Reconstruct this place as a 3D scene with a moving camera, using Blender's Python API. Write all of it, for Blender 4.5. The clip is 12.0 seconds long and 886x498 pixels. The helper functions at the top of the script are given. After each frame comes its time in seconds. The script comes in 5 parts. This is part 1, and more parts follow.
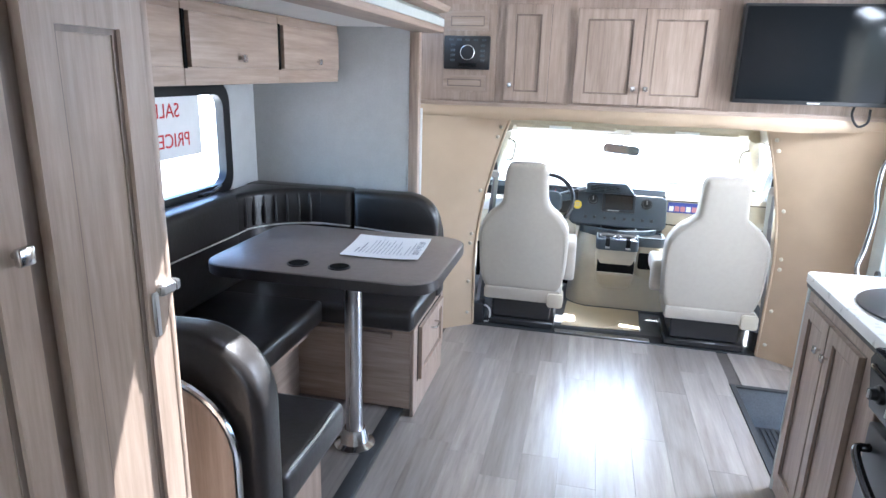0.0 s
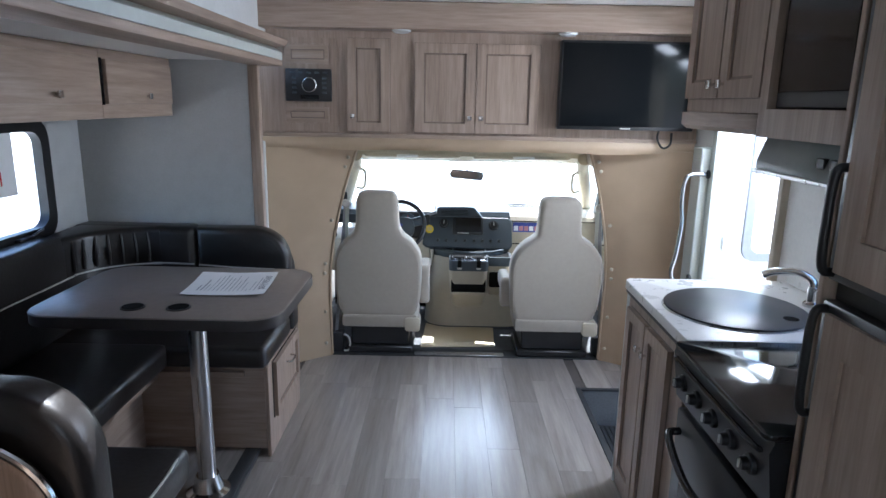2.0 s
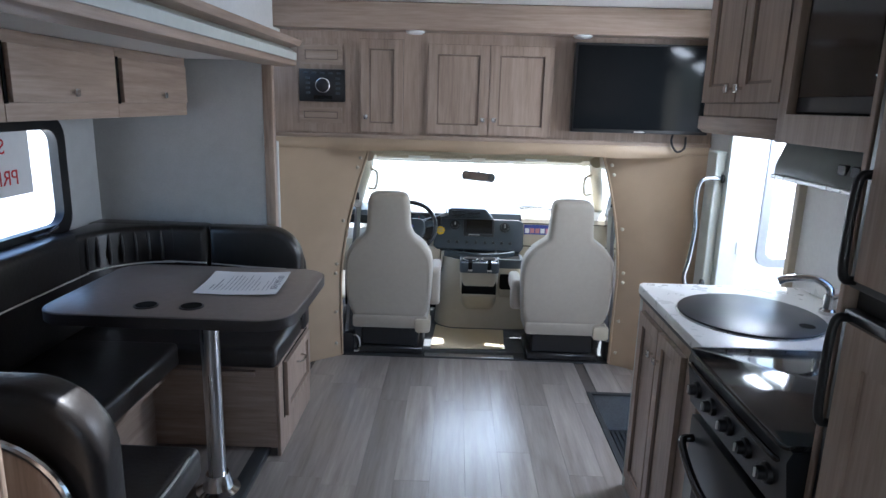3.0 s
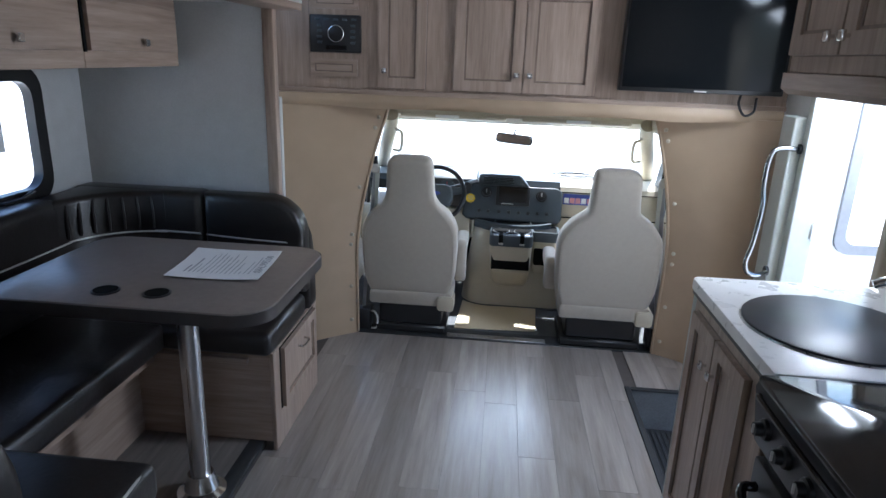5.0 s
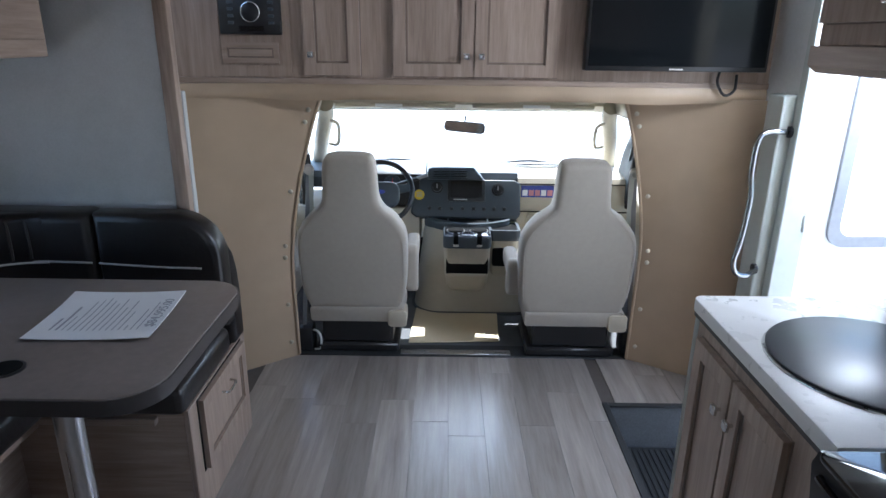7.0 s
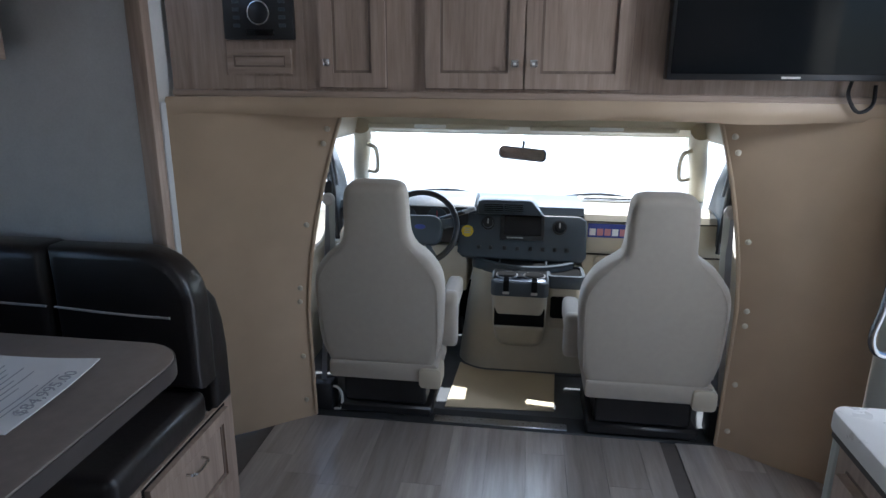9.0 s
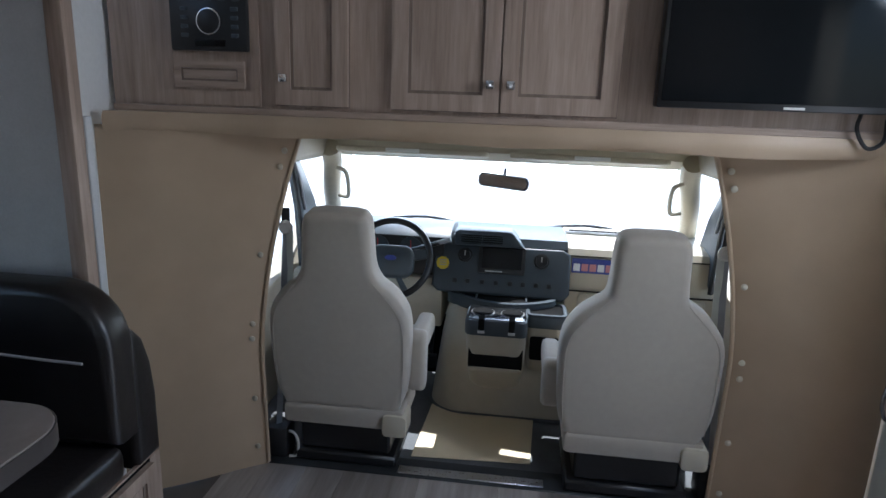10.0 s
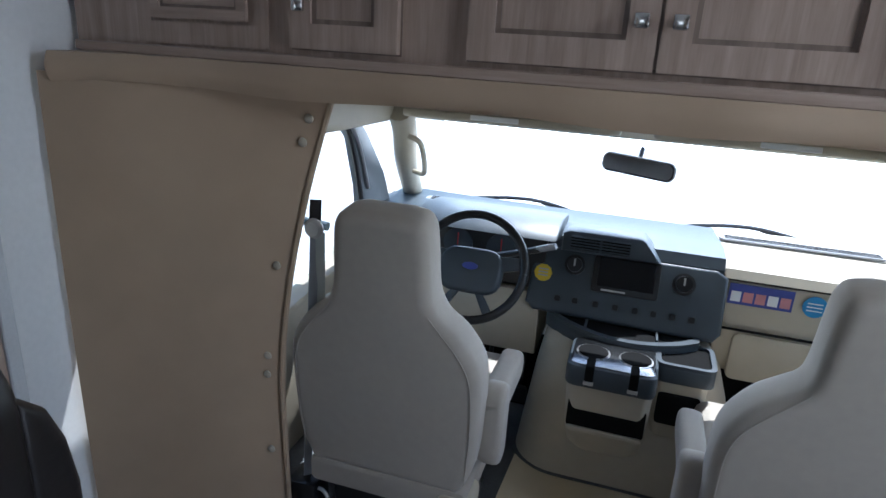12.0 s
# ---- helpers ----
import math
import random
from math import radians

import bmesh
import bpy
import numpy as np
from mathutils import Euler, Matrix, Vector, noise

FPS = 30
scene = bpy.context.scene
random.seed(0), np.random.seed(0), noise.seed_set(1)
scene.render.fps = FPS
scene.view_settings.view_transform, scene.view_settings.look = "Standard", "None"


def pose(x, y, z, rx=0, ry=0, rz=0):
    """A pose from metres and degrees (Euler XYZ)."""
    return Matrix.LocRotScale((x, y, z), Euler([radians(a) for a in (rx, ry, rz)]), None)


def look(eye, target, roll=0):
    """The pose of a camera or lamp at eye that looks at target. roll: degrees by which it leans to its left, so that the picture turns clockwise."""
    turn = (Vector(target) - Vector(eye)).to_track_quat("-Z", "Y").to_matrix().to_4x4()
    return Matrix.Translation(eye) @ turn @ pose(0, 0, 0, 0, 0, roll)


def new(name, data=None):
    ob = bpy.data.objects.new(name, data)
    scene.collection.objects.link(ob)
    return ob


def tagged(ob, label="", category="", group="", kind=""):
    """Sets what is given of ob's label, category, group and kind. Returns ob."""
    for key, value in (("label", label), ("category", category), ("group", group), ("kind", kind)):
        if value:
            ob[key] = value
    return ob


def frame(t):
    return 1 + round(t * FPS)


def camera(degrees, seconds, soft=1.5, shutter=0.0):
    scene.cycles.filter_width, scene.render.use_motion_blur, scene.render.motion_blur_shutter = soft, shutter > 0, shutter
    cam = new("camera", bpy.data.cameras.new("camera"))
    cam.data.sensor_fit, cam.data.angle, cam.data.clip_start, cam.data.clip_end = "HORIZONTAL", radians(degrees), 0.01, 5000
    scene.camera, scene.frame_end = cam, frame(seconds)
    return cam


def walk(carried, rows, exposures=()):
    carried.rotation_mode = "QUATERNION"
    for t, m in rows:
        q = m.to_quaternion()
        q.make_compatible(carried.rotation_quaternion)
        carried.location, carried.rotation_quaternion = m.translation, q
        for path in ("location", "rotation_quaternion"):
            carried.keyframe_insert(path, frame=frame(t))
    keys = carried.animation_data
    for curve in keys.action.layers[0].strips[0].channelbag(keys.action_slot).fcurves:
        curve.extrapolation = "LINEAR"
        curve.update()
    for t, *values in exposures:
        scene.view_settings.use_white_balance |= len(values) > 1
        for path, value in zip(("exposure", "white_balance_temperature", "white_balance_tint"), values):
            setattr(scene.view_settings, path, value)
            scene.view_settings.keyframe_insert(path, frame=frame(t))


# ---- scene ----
cam = camera(70.0, 12.0)
PATH = [
    (0, (0.148, 0.016, 1.555), (-0.267, 1.895, 1.012), 1.7),
    (0.5, (0.173, -0.015, 1.567), (-0.039, 1.913, 1.078), 1.5),
    (1, (0.205, -0.025, 1.569), (0.14, 1.921, 1.111), 1.2),
    (1.5, (0.224, -0.026, 1.567), (0.207, 1.921, 1.11), 0.6),
    (2, (0.232, -0.024, 1.57), (0.226, 1.925, 1.12), 1.1),
    (2.5, (0.224, -0.022, 1.577), (0.201, 1.929, 1.135), 1.6),
    (3, (0.218, -0.017, 1.573), (0.184, 1.931, 1.125), 1.6),
    (3.2, (0.222, -0.012, 1.575), (0.19, 1.936, 1.119), 2.0),
    (5, (0.305, 0.378, 1.565), (0.139, 2.284, 0.983), 2.1),
    (5.5, (0.289, 0.469, 1.555), (0.176, 2.364, 0.925), 2.1),
    (6, (0.21, 0.618, 1.566), (0.235, 2.511, 0.923), 2.0),
    (6.5, (0.21, 0.711, 1.567), (0.274, 2.595, 0.9), 1.3),
    (6.7, (0.236, 0.746, 1.574), (0.23, 2.635, 0.918), 0.7),
    (8.3, (0.323, 1.203, 1.453), (0.327, 3.112, 0.855), 0.9),
    (8.5, (0.34, 1.254, 1.454), (0.366, 3.159, 0.843), 0.7),
    (9, (0.408, 1.339, 1.465), (0.154, 3.248, 0.923), 0.4),
    (9.5, (0.463, 1.437, 1.467), (0.125, 3.335, 0.932), 0.6),
    (10, (0.463, 1.576, 1.459), (0.231, 3.504, 0.983), 2.0),
    (10.5, (0.433, 1.768, 1.473), (0.321, 3.707, 0.996), 1.7),
    (11, (0.416, 1.974, 1.454), (0.174, 3.885, 0.916), 0.9),
    (11.5, (0.454, 2.19, 1.464), (0.035, 4.065, 0.907), 2.5),
    (12, (0.385, 2.367, 1.451), (-0.168, 4.179, 0.808), 3.3),
]
walk(cam, [(t, look(eye, target, roll)) for t, eye, target, roll in PATH],
     [(0, 3.15, 5500, 10), (0.5, 3.0, 5500, 10), (1.0, 2.5, 5500, 10), (1.5, 2.15, 5500, 10), (3, 1.8, 5500, 10), (5, 1.65, 5500, 10), (6.5, 1.65, 5500, 10), (8.5, 1.4, 5450, 10), (9, 1.05, 5550, 10), (9.5, 1.0, 5550, 10), (12, 0.9, 5350, 10)])

# ---- world, sun, large lights ----
world = bpy.data.worlds.new("sky")
scene.world = world
world.use_nodes = True
wn = world.node_tree.nodes
sky = wn.new("ShaderNodeTexSky")
sky.sky_type, sky.sun_disc = "NISHITA", False
sky.sun_elevation, sky.sun_rotation = radians(63), radians(22)
world.node_tree.links.new(sky.outputs[0], wn["Background"].inputs[0])
wn["Background"].inputs[1].default_value = 0.15


def lamp(name, kind, m, energy, color=(1, 1, 1), sx=1.0, sy=1.0):
    data = bpy.data.lights.new(name, kind)
    data.energy, data.color = energy, color
    if kind == "AREA":
        data.shape, data.size, data.size_y = "RECTANGLE", sx, sy
    ob = new(name, data)
    ob.matrix_world = m
    return ob


sun = lamp("sun", "SUN", look((1.8, 4.5, 9.6), (0, 0, 0)), 5.0, (1, 0.95, 0.87))
sun.data.angle = radians(0.5)
# sky light by the windows behind the walk
lamp("rear_window_skylight", "AREA", look((0.4, -2.52, 1.4), (0.3, 2.0, 1.0)), 1.8, (1, 0.98, 0.95), 1.25, 0.65)
lamp("doorway_skylight", "AREA", look((1.78, 2.9, 1.78), (0.65, 2.75, 0)), 8, (0.97, 0.98, 1), 0.3, 0.6)
lamp("windshield_skylight", "AREA", look((0.39, 5.22, 1.2), (0.39, 3.9, 0.3)), 9, (0.98, 0.99, 1), 1.9, 0.55)


# ---- materials ----
def shader(name, color, rough=0.5, metal=0.0, spots=0.08, scale=30.0, bump=0.0, bump_scale=300.0, stretch=(1, 1, 1), sheen=0.0, coat=0.0, vary=0.0):
    m = bpy.data.materials.new(name)
    m.use_nodes = True
    n, l = m.node_tree.nodes, m.node_tree.links
    b = n["Principled BSDF"]
    b.inputs["Roughness"].default_value, b.inputs["Metallic"].default_value = rough, metal
    b.inputs["Sheen Weight"].default_value, b.inputs["Coat Weight"].default_value = sheen, coat
    tc, mp = n.new("ShaderNodeTexCoord"), n.new("ShaderNodeMapping")
    mp.inputs["Scale"].default_value = stretch
    l.new(tc.outputs["Object"], mp.inputs[0])
    t1, t2, mix = n.new("ShaderNodeTexNoise"), n.new("ShaderNodeTexNoise"), n.new("ShaderNodeMix")
    t1.inputs["Scale"].default_value, t1.inputs["Detail"].default_value = scale, 5
    t2.inputs["Scale"].default_value, t2.inputs["Detail"].default_value = scale / 12, 3
    add = n.new("ShaderNodeMath")
    add.operation = "ADD"
    l.new(mp.outputs[0], t1.inputs[0]), l.new(mp.outputs[0], t2.inputs[0])
    l.new(t1.outputs[0], add.inputs[0]), l.new(t2.outputs[0], add.inputs[1])
    ramp = n.new("ShaderNodeMapRange")
    ramp.inputs[1].default_value, ramp.inputs[2].default_value = 0.6, 1.4
    l.new(add.outputs[0], ramp.inputs[0])
    mix.data_type = "RGBA"
    l.new(ramp.outputs[0], mix.inputs[0])
    mix.inputs[6].default_value = (*[c * (1 - 2 * spots) for c in color], 1)
    mix.inputs[7].default_value = (*[min(1, c * (1 + spots)) for c in color], 1)
    out = mix.outputs[2]
    if vary:
        info, mul, hsv = n.new("ShaderNodeObjectInfo"), n.new("ShaderNodeMapRange"), n.new("ShaderNodeHueSaturation")
        mul.inputs[3].default_value, mul.inputs[4].default_value = 1 - vary, 1 + vary
        l.new(info.outputs["Random"], mul.inputs[0]), l.new(mul.outputs[0], hsv.inputs["Value"])
        l.new(out, hsv.inputs["Color"])
        out = hsv.outputs[0]
    l.new(out, b.inputs["Base Color"])
    rr = n.new("ShaderNodeMapRange")
    rr.inputs[3].default_value, rr.inputs[4].default_value = max(0, rough - 0.06), min(1, rough + 0.08)
    l.new(t2.outputs[0], rr.inputs[0]), l.new(rr.outputs[0], b.inputs["Roughness"])
    if bump:
        t3, bp = n.new("ShaderNodeTexNoise"), n.new("ShaderNodeBump")
        t3.inputs["Scale"].default_value, t3.inputs["Detail"].default_value = bump_scale, 3
        l.new(mp.outputs[0], t3.inputs[0]), l.new(t3.outputs[0], bp.inputs["Height"])
        bp.inputs["Strength"].default_value, bp.inputs["Distance"].default_value = bump, 0.003
        l.new(bp.outputs[0], b.inputs["Normal"])
    return m


def wood(name, dark, light, stretch, rough=0.42, vary=0.0, bump=0.12, mark=0.45):
    """Wood grain, long along the axis whose stretch is small."""
    m = bpy.data.materials.new(name)
    m.use_nodes = True
    n, l = m.node_tree.nodes, m.node_tree.links
    b = n["Principled BSDF"]
    tc, mp = n.new("ShaderNodeTexCoord"), n.new("ShaderNodeMapping")
    mp.inputs["Scale"].default_value = stretch
    info = n.new("ShaderNodeObjectInfo")
    off = n.new("ShaderNodeVectorMath")
    off.operation = "MULTIPLY_ADD"
    off.inputs[1].default_value = (7.3, 5.1, 3.7)
    comb = n.new("ShaderNodeCombineXYZ")
    for k in range(3):
        l.new(info.outputs["Random"], comb.inputs[k])
    l.new(comb.outputs[0], off.inputs[0]), l.new(tc.outputs["Object"], off.inputs[2])
    l.new(off.outputs[0], mp.inputs[0])
    fine, broad = n.new("ShaderNodeTexNoise"), n.new("ShaderNodeTexNoise")
    fine.inputs["Scale"].default_value, fine.inputs["Detail"].default_value, fine.inputs["Roughness"].default_value = 3.2, 8, 0.68
    broad.inputs["Scale"].default_value, broad.inputs["Detail"].default_value, broad.inputs["Distortion"].default_value = 0.7, 3, 1.4
    l.new(mp.outputs[0], fine.inputs[0]), l.new(mp.outputs[0], broad.inputs[0])
    ramp = n.new("ShaderNodeValToRGB")
    ramp.color_ramp.elements[0].position, ramp.color_ramp.elements[0].color = 0.34, (*dark, 1)
    ramp.color_ramp.elements[1].position, ramp.color_ramp.elements[1].color = 0.68, (*light, 1)
    mixf = n.new("ShaderNodeMix")
    mixf.inputs[0].default_value = mark
    l.new(fine.outputs[0], mixf.inputs[2]), l.new(broad.outputs[0], mixf.inputs[3]), l.new(mixf.outputs[0], ramp.inputs[0])
    out = ramp.outputs[0]
    if vary:
        mul, hsv = n.new("ShaderNodeMapRange"), n.new("ShaderNodeHueSaturation")
        mul.inputs[3].default_value, mul.inputs[4].default_value = 1 - vary, 1 + vary
        l.new(info.outputs["Random"], mul.inputs[0]), l.new(mul.outputs[0], hsv.inputs["Value"]), l.new(out, hsv.inputs["Color"])
        out = hsv.outputs[0]
    l.new(out, b.inputs["Base Color"])
    rr = n.new("ShaderNodeMapRange")
    rr.inputs[3].default_value, rr.inputs[4].default_value = rough - 0.08, rough + 0.12
    l.new(fine.outputs[0], rr.inputs[0]), l.new(rr.outputs[0], b.inputs["Roughness"])
    bp = n.new("ShaderNodeBump")
    bp.inputs["Strength"].default_value, bp.inputs["Distance"].default_value = bump, 0.002
    l.new(fine.outputs[0], bp.inputs["Height"]), l.new(bp.outputs[0], b.inputs["Normal"])
    return m


def glass(name, tint=(1, 1, 1)):
    m = bpy.data.materials.new(name)
    m.use_nodes = True
    b = m.node_tree.nodes["Principled BSDF"]
    b.inputs["Base Color"].default_value = (*tint, 1)
    b.inputs["Transmission Weight"].default_value, b.inputs["Roughness"].default_value, b.inputs["IOR"].default_value = 1, 0.0, 1.02
    return m


V, LX, LY = (26, 26, 1.6), (1.6, 26, 26), (26, 1.6, 26)
OAK_D, OAK_L = (0.25, 0.18, 0.135), (0.45, 0.345, 0.272)
oak_v = wood("ash_oak_upright", OAK_D, OAK_L, V)
oak_x = wood("ash_oak_across", OAK_D, OAK_L, LX)
oak_y = wood("ash_oak_lengthwise", OAK_D, OAK_L, LY)
# the same oak made darker, with the shade of grooves and gaps in its colour
oak_groove_shade = wood("oak_groove_shade", (0.14, 0.10, 0.075), (0.24, 0.18, 0.14), V)
floor_wood = wood("grey_plank_vinyl", (0.17, 0.145, 0.128), (0.38, 0.34, 0.31), (11, 0.8, 11), rough=0.33, vary=0.16, bump=0.03, mark=0.42)
fb = floor_wood.node_tree.nodes["Principled BSDF"]
fb.inputs["Coat Weight"].default_value, fb.inputs["Coat Roughness"].default_value, fb.inputs["Specular IOR Level"].default_value = 0.8, 0.27, 0.8
seam_dark = shader("plank_seam", (0.09, 0.078, 0.07), 0.7)
white_wall = shader("white_wallboard", (0.72, 0.72, 0.70), 0.6, spots=0.04, scale=60, bump=0.05)
linen_wall = shader("pale_linen_wallboard", (0.51, 0.515, 0.51), 0.7, spots=0.05, scale=160, bump=0.12, bump_scale=500)
ceiling_white = shader("ceiling_white", (0.8, 0.79, 0.76), 0.7, spots=0.03)
tan_vinyl = shader("tan_vinyl", (0.42, 0.312, 0.208), 0.48, spots=0.05, scale=8, bump=0.1, bump_scale=260)
black_vinyl = shader("black_vinyl", (0.018, 0.015, 0.014), 0.32, spots=0.2, scale=14, bump=0.22, bump_scale=60)
piping_grey = shader("silver_piping", (0.5, 0.49, 0.46), 0.35)
seat_cloth = shader("stone_cloth", (0.37, 0.33, 0.275), 0.85, spots=0.035, scale=40, bump=0.2, bump_scale=700, sheen=0.2)
beige_plastic = shader("beige_plastic", (0.48, 0.43, 0.33), 0.5, spots=0.04, scale=20, bump=0.08, bump_scale=600)
navy_plastic = shader("charcoal_blue_plastic", (0.045, 0.058, 0.07), 0.42, spots=0.08, scale=20, bump=0.08, bump_scale=700)
black_plastic = shader("black_plastic", (0.012, 0.012, 0.013), 0.35, spots=0.1)
black_gloss = shader("black_gloss", (0.008, 0.008, 0.009), 0.07, spots=0.05)
tv_screen = shader("matt_screen", (0.006, 0.007, 0.008), 0.1, spots=0.05)
tv_screen.node_tree.nodes["Principled BSDF"].inputs["Specular IOR Level"].default_value = 0.12
# near-black without gloss: paints the shade inside gaps, wells and openings
gap_shade = shader("gap_shade", (0.01, 0.01, 0.01), 0.8)
gap_shade.node_tree.nodes["Principled BSDF"].inputs["Specular IOR Level"].default_value = 0.05
rubber = shader("black_rubber", (0.02, 0.022, 0.024), 0.6, bump=0.2, bump_scale=200)
chrome = shader("brushed_chrome", (0.72, 0.72, 0.71), 0.16, 1.0, spots=0.03)
dark_chrome = shader("dark_chrome", (0.33, 0.34, 0.35), 0.2, 1.0, spots=0.05)
steel = shader("satin_steel", (0.6, 0.6, 0.6), 0.28, 1.0, spots=0.05, stretch=(40, 40, 1))
table_top = shader("taupe_laminate", (0.20, 0.168, 0.152), 0.34, spots=0.09, scale=45, bump=0.04)
table_edge = shader("dark_edge_band", (0.05, 0.042, 0.04), 0.4)
counter_white = shader("speckled_white_counter", (0.74, 0.73, 0.71), 0.28, spots=0.025, scale=300)
paper_white = shader("white_paper", (0.82, 0.83, 0.84), 0.8, spots=0.02)
ink = shader("grey_print", (0.42, 0.43, 0.47), 0.8)
red_ink = shader("red_print", (0.6, 0.03, 0.04), 0.6)
mirror_mat = shader("mirror", (0.85, 0.87, 0.88), 0.02, 1.0, spots=0.0)
carpet = shader("grey_cab_carpet", (0.12, 0.125, 0.13), 0.95, spots=0.15, scale=120, bump=0.5, bump_scale=400)
kraft = shader("kraft_floor_paper", (0.66, 0.56, 0.38), 0.6, spots=0.05, scale=6, bump=0.08, bump_scale=30)
yellow = shader("yellow_tag", (0.75, 0.52, 0.02), 0.5)
blue_label = shader("blue_label", (0.05, 0.07, 0.32), 0.45)
pink_label = shader("pink_label", (0.6, 0.25, 0.27), 0.5)
cyan_label = shader("cyan_label", (0.03, 0.25, 0.55), 0.45)
white_door = shader("white_fibreglass", (0.78, 0.79, 0.78), 0.4, spots=0.03)
grey_seal = shader("grey_window_seal", (0.3, 0.31, 0.33), 0.55)
alu = shader("painted_aluminium", (0.55, 0.58, 0.54), 0.45, spots=0.04)
gravel = shader("pale_gravel", (0.62, 0.61, 0.59), 0.9, spots=0.2, scale=16, bump=0.8, bump_scale=30)
clear = glass("clear_glass")
green_glass = glass("green_tinted_glass", (0.9, 0.97, 0.95))
red_paint = shader("red_enamel", (0.5, 0.02, 0.02), 0.3)


# ---- mesh helpers ----
def thing(name, base, label, category, group="", kind=""):
    ob = new(name)
    ob.empty_display_size = 0.1
    base = tuple(PLACE @ Vector(base))
    ob.location = base
    ob["base"] = base
    return tagged(ob, label, category, group, kind)


PLACE = Matrix()       # where a built-in room is set as a whole


def part(name, bm, material, parent=None, label="", smooth=True):
    """Links bm, in world places, as one mesh object under a thing or a part."""
    me = bpy.data.meshes.new(name)
    bm.transform(PLACE)
    bmesh.ops.recalc_face_normals(bm, faces=bm.faces)
    if smooth:
        for f in bm.faces:
            f.smooth = True
        for e in bm.edges:
            e.smooth = len(e.link_faces) == 2 and e.calc_face_angle(0) < 0.7
    bm.to_mesh(me)
    bm.free()
    me.materials.append(material)
    ob = new(name, me)
    if parent:
        ob.parent = parent
        place = Vector(parent["base"]) if "base" in parent else Vector((0, 0, 0))
        ob.matrix_parent_inverse = Matrix.Translation(-place)
    return tagged(ob, label)


def structure(name, bm, material, label, category):
    return tagged(part(name, bm, material), label, category, kind="structure")


def box(x0, y0, z0, x1, y1, z1, b=0.003, seg=1):
    bm = bmesh.new()
    bmesh.ops.create_cube(bm, size=1, matrix=Matrix.Translation(((x0 + x1) / 2, (y0 + y1) / 2, (z0 + z1) / 2)) @ Matrix.Diagonal((abs(x1 - x0), abs(y1 - y0), abs(z1 - z0), 1)))
    if b:
        bmesh.ops.bevel(bm, geom=bm.edges[:], offset=b, segments=seg, profile=0.5, affect="EDGES")
    return bm


def merge(*bms):
    me = bpy.data.meshes.new("tmp")
    first = bms[0]
    for other in bms[1:]:
        other.to_mesh(me)
        first.from_mesh(me)
        other.free()
    bpy.data.meshes.remove(me)
    return first


def moved(bm, m):
    bm.transform(m)
    return bm


def about(p, rx=0, ry=0, rz=0):
    return Matrix.Translation(p) @ pose(0, 0, 0, rx, ry, rz) @ Matrix.Translation(-Vector(p))


AX = {"x": lambda u, v, d: (d, u, v), "y": lambda u, v, d: (u, d, v), "z": lambda u, v, d: (u, v, d)}


def slab(outline, axis, a, b, bevel=0.0, seg=2):
    """A flat outline, pushed along an axis from a to b. x: (y, z); y: (x, z); z: (x, y)."""
    bm = bmesh.new()
    f = bm.faces.new([bm.verts.new(AX[axis](u, v, a)) for u, v in outline])
    ext = bmesh.ops.extrude_face_region(bm, geom=[f])
    bmesh.ops.translate(bm, verts=[v for v in ext["geom"] if isinstance(v, bmesh.types.BMVert)], vec=Vector(AX[axis](0, 0, b - a)))
    bmesh.ops.recalc_face_normals(bm, faces=bm.faces)
    if bevel:
        caps = [e for e in bm.edges if any(len(g.verts) > 4 or len(outline) == 4 for g in e.link_faces) and abs((e.verts[0].co - e.verts[1].co).dot(Vector(AX[axis](0, 0, 1)))) < 1e-6]
        bmesh.ops.bevel(bm, geom=caps, offset=bevel, segments=seg, profile=0.5, affect="EDGES", clamp_overlap=True)
    return bm


def rounded(u0, v0, u1, v1, r, n=5, corners=(1, 1, 1, 1)):
    """A rectangle with round corners, from the low one round by the right."""
    pts = []
    for k, (cu, cv, a0) in enumerate(((u0 + r, v0 + r, 180), (u1 - r, v0 + r, 270), (u1 - r, v1 - r, 0), (u0 + r, v1 - r, 90))):
        if corners[k]:
            pts += [(cu + r * math.cos(radians(a0 + 90 * i / n)), cv + r * math.sin(radians(a0 + 90 * i / n))) for i in range(n + 1)]
        else:
            pts.append(((u0, v0), (u1, v0), (u1, v1), (u0, v1))[k])
    return pts


def ring_slab(outer, inner, axis, a, b):
    """A frame between two outlines of equal count."""
    bm = bmesh.new()
    n = len(outer)
    rows = [[bm.verts.new(AX[axis](*p, d)) for p in line] for line, d in ((outer, a), (inner, a), (inner, b), (outer, b))]
    for i in range(n):
        j = (i + 1) % n
        for k in range(4):
            p, q = rows[k], rows[(k + 1) % 4]
            bm.faces.new((p[i], p[j], q[j], q[i]))
    return bm


def tube(points, r, n=10, caps=True):
    """A round bar along a line of points."""
    bm = bmesh.new()
    pts = [Vector(p) for p in points]
    rings, side = [], None
    for i, p in enumerate(pts):
        t = (pts[min(i + 1, len(pts) - 1)] - pts[max(i - 1, 0)]).normalized()
        if side is None:
            side = t.orthogonal().normalized()
        side = (side - t * side.dot(t)).normalized()
        up = t.cross(side)
        rings.append([bm.verts.new(p + r * (math.cos(2 * math.pi * k / n) * side + math.sin(2 * math.pi * k / n) * up)) for k in range(n)])
    for a, b in zip(rings, rings[1:]):
        for k in range(n):
            bm.faces.new((a[k], a[(k + 1) % n], b[(k + 1) % n], b[k]))
    if caps:
        bm.faces.new(rings[0]), bm.faces.new(rings[-1])
    return bm


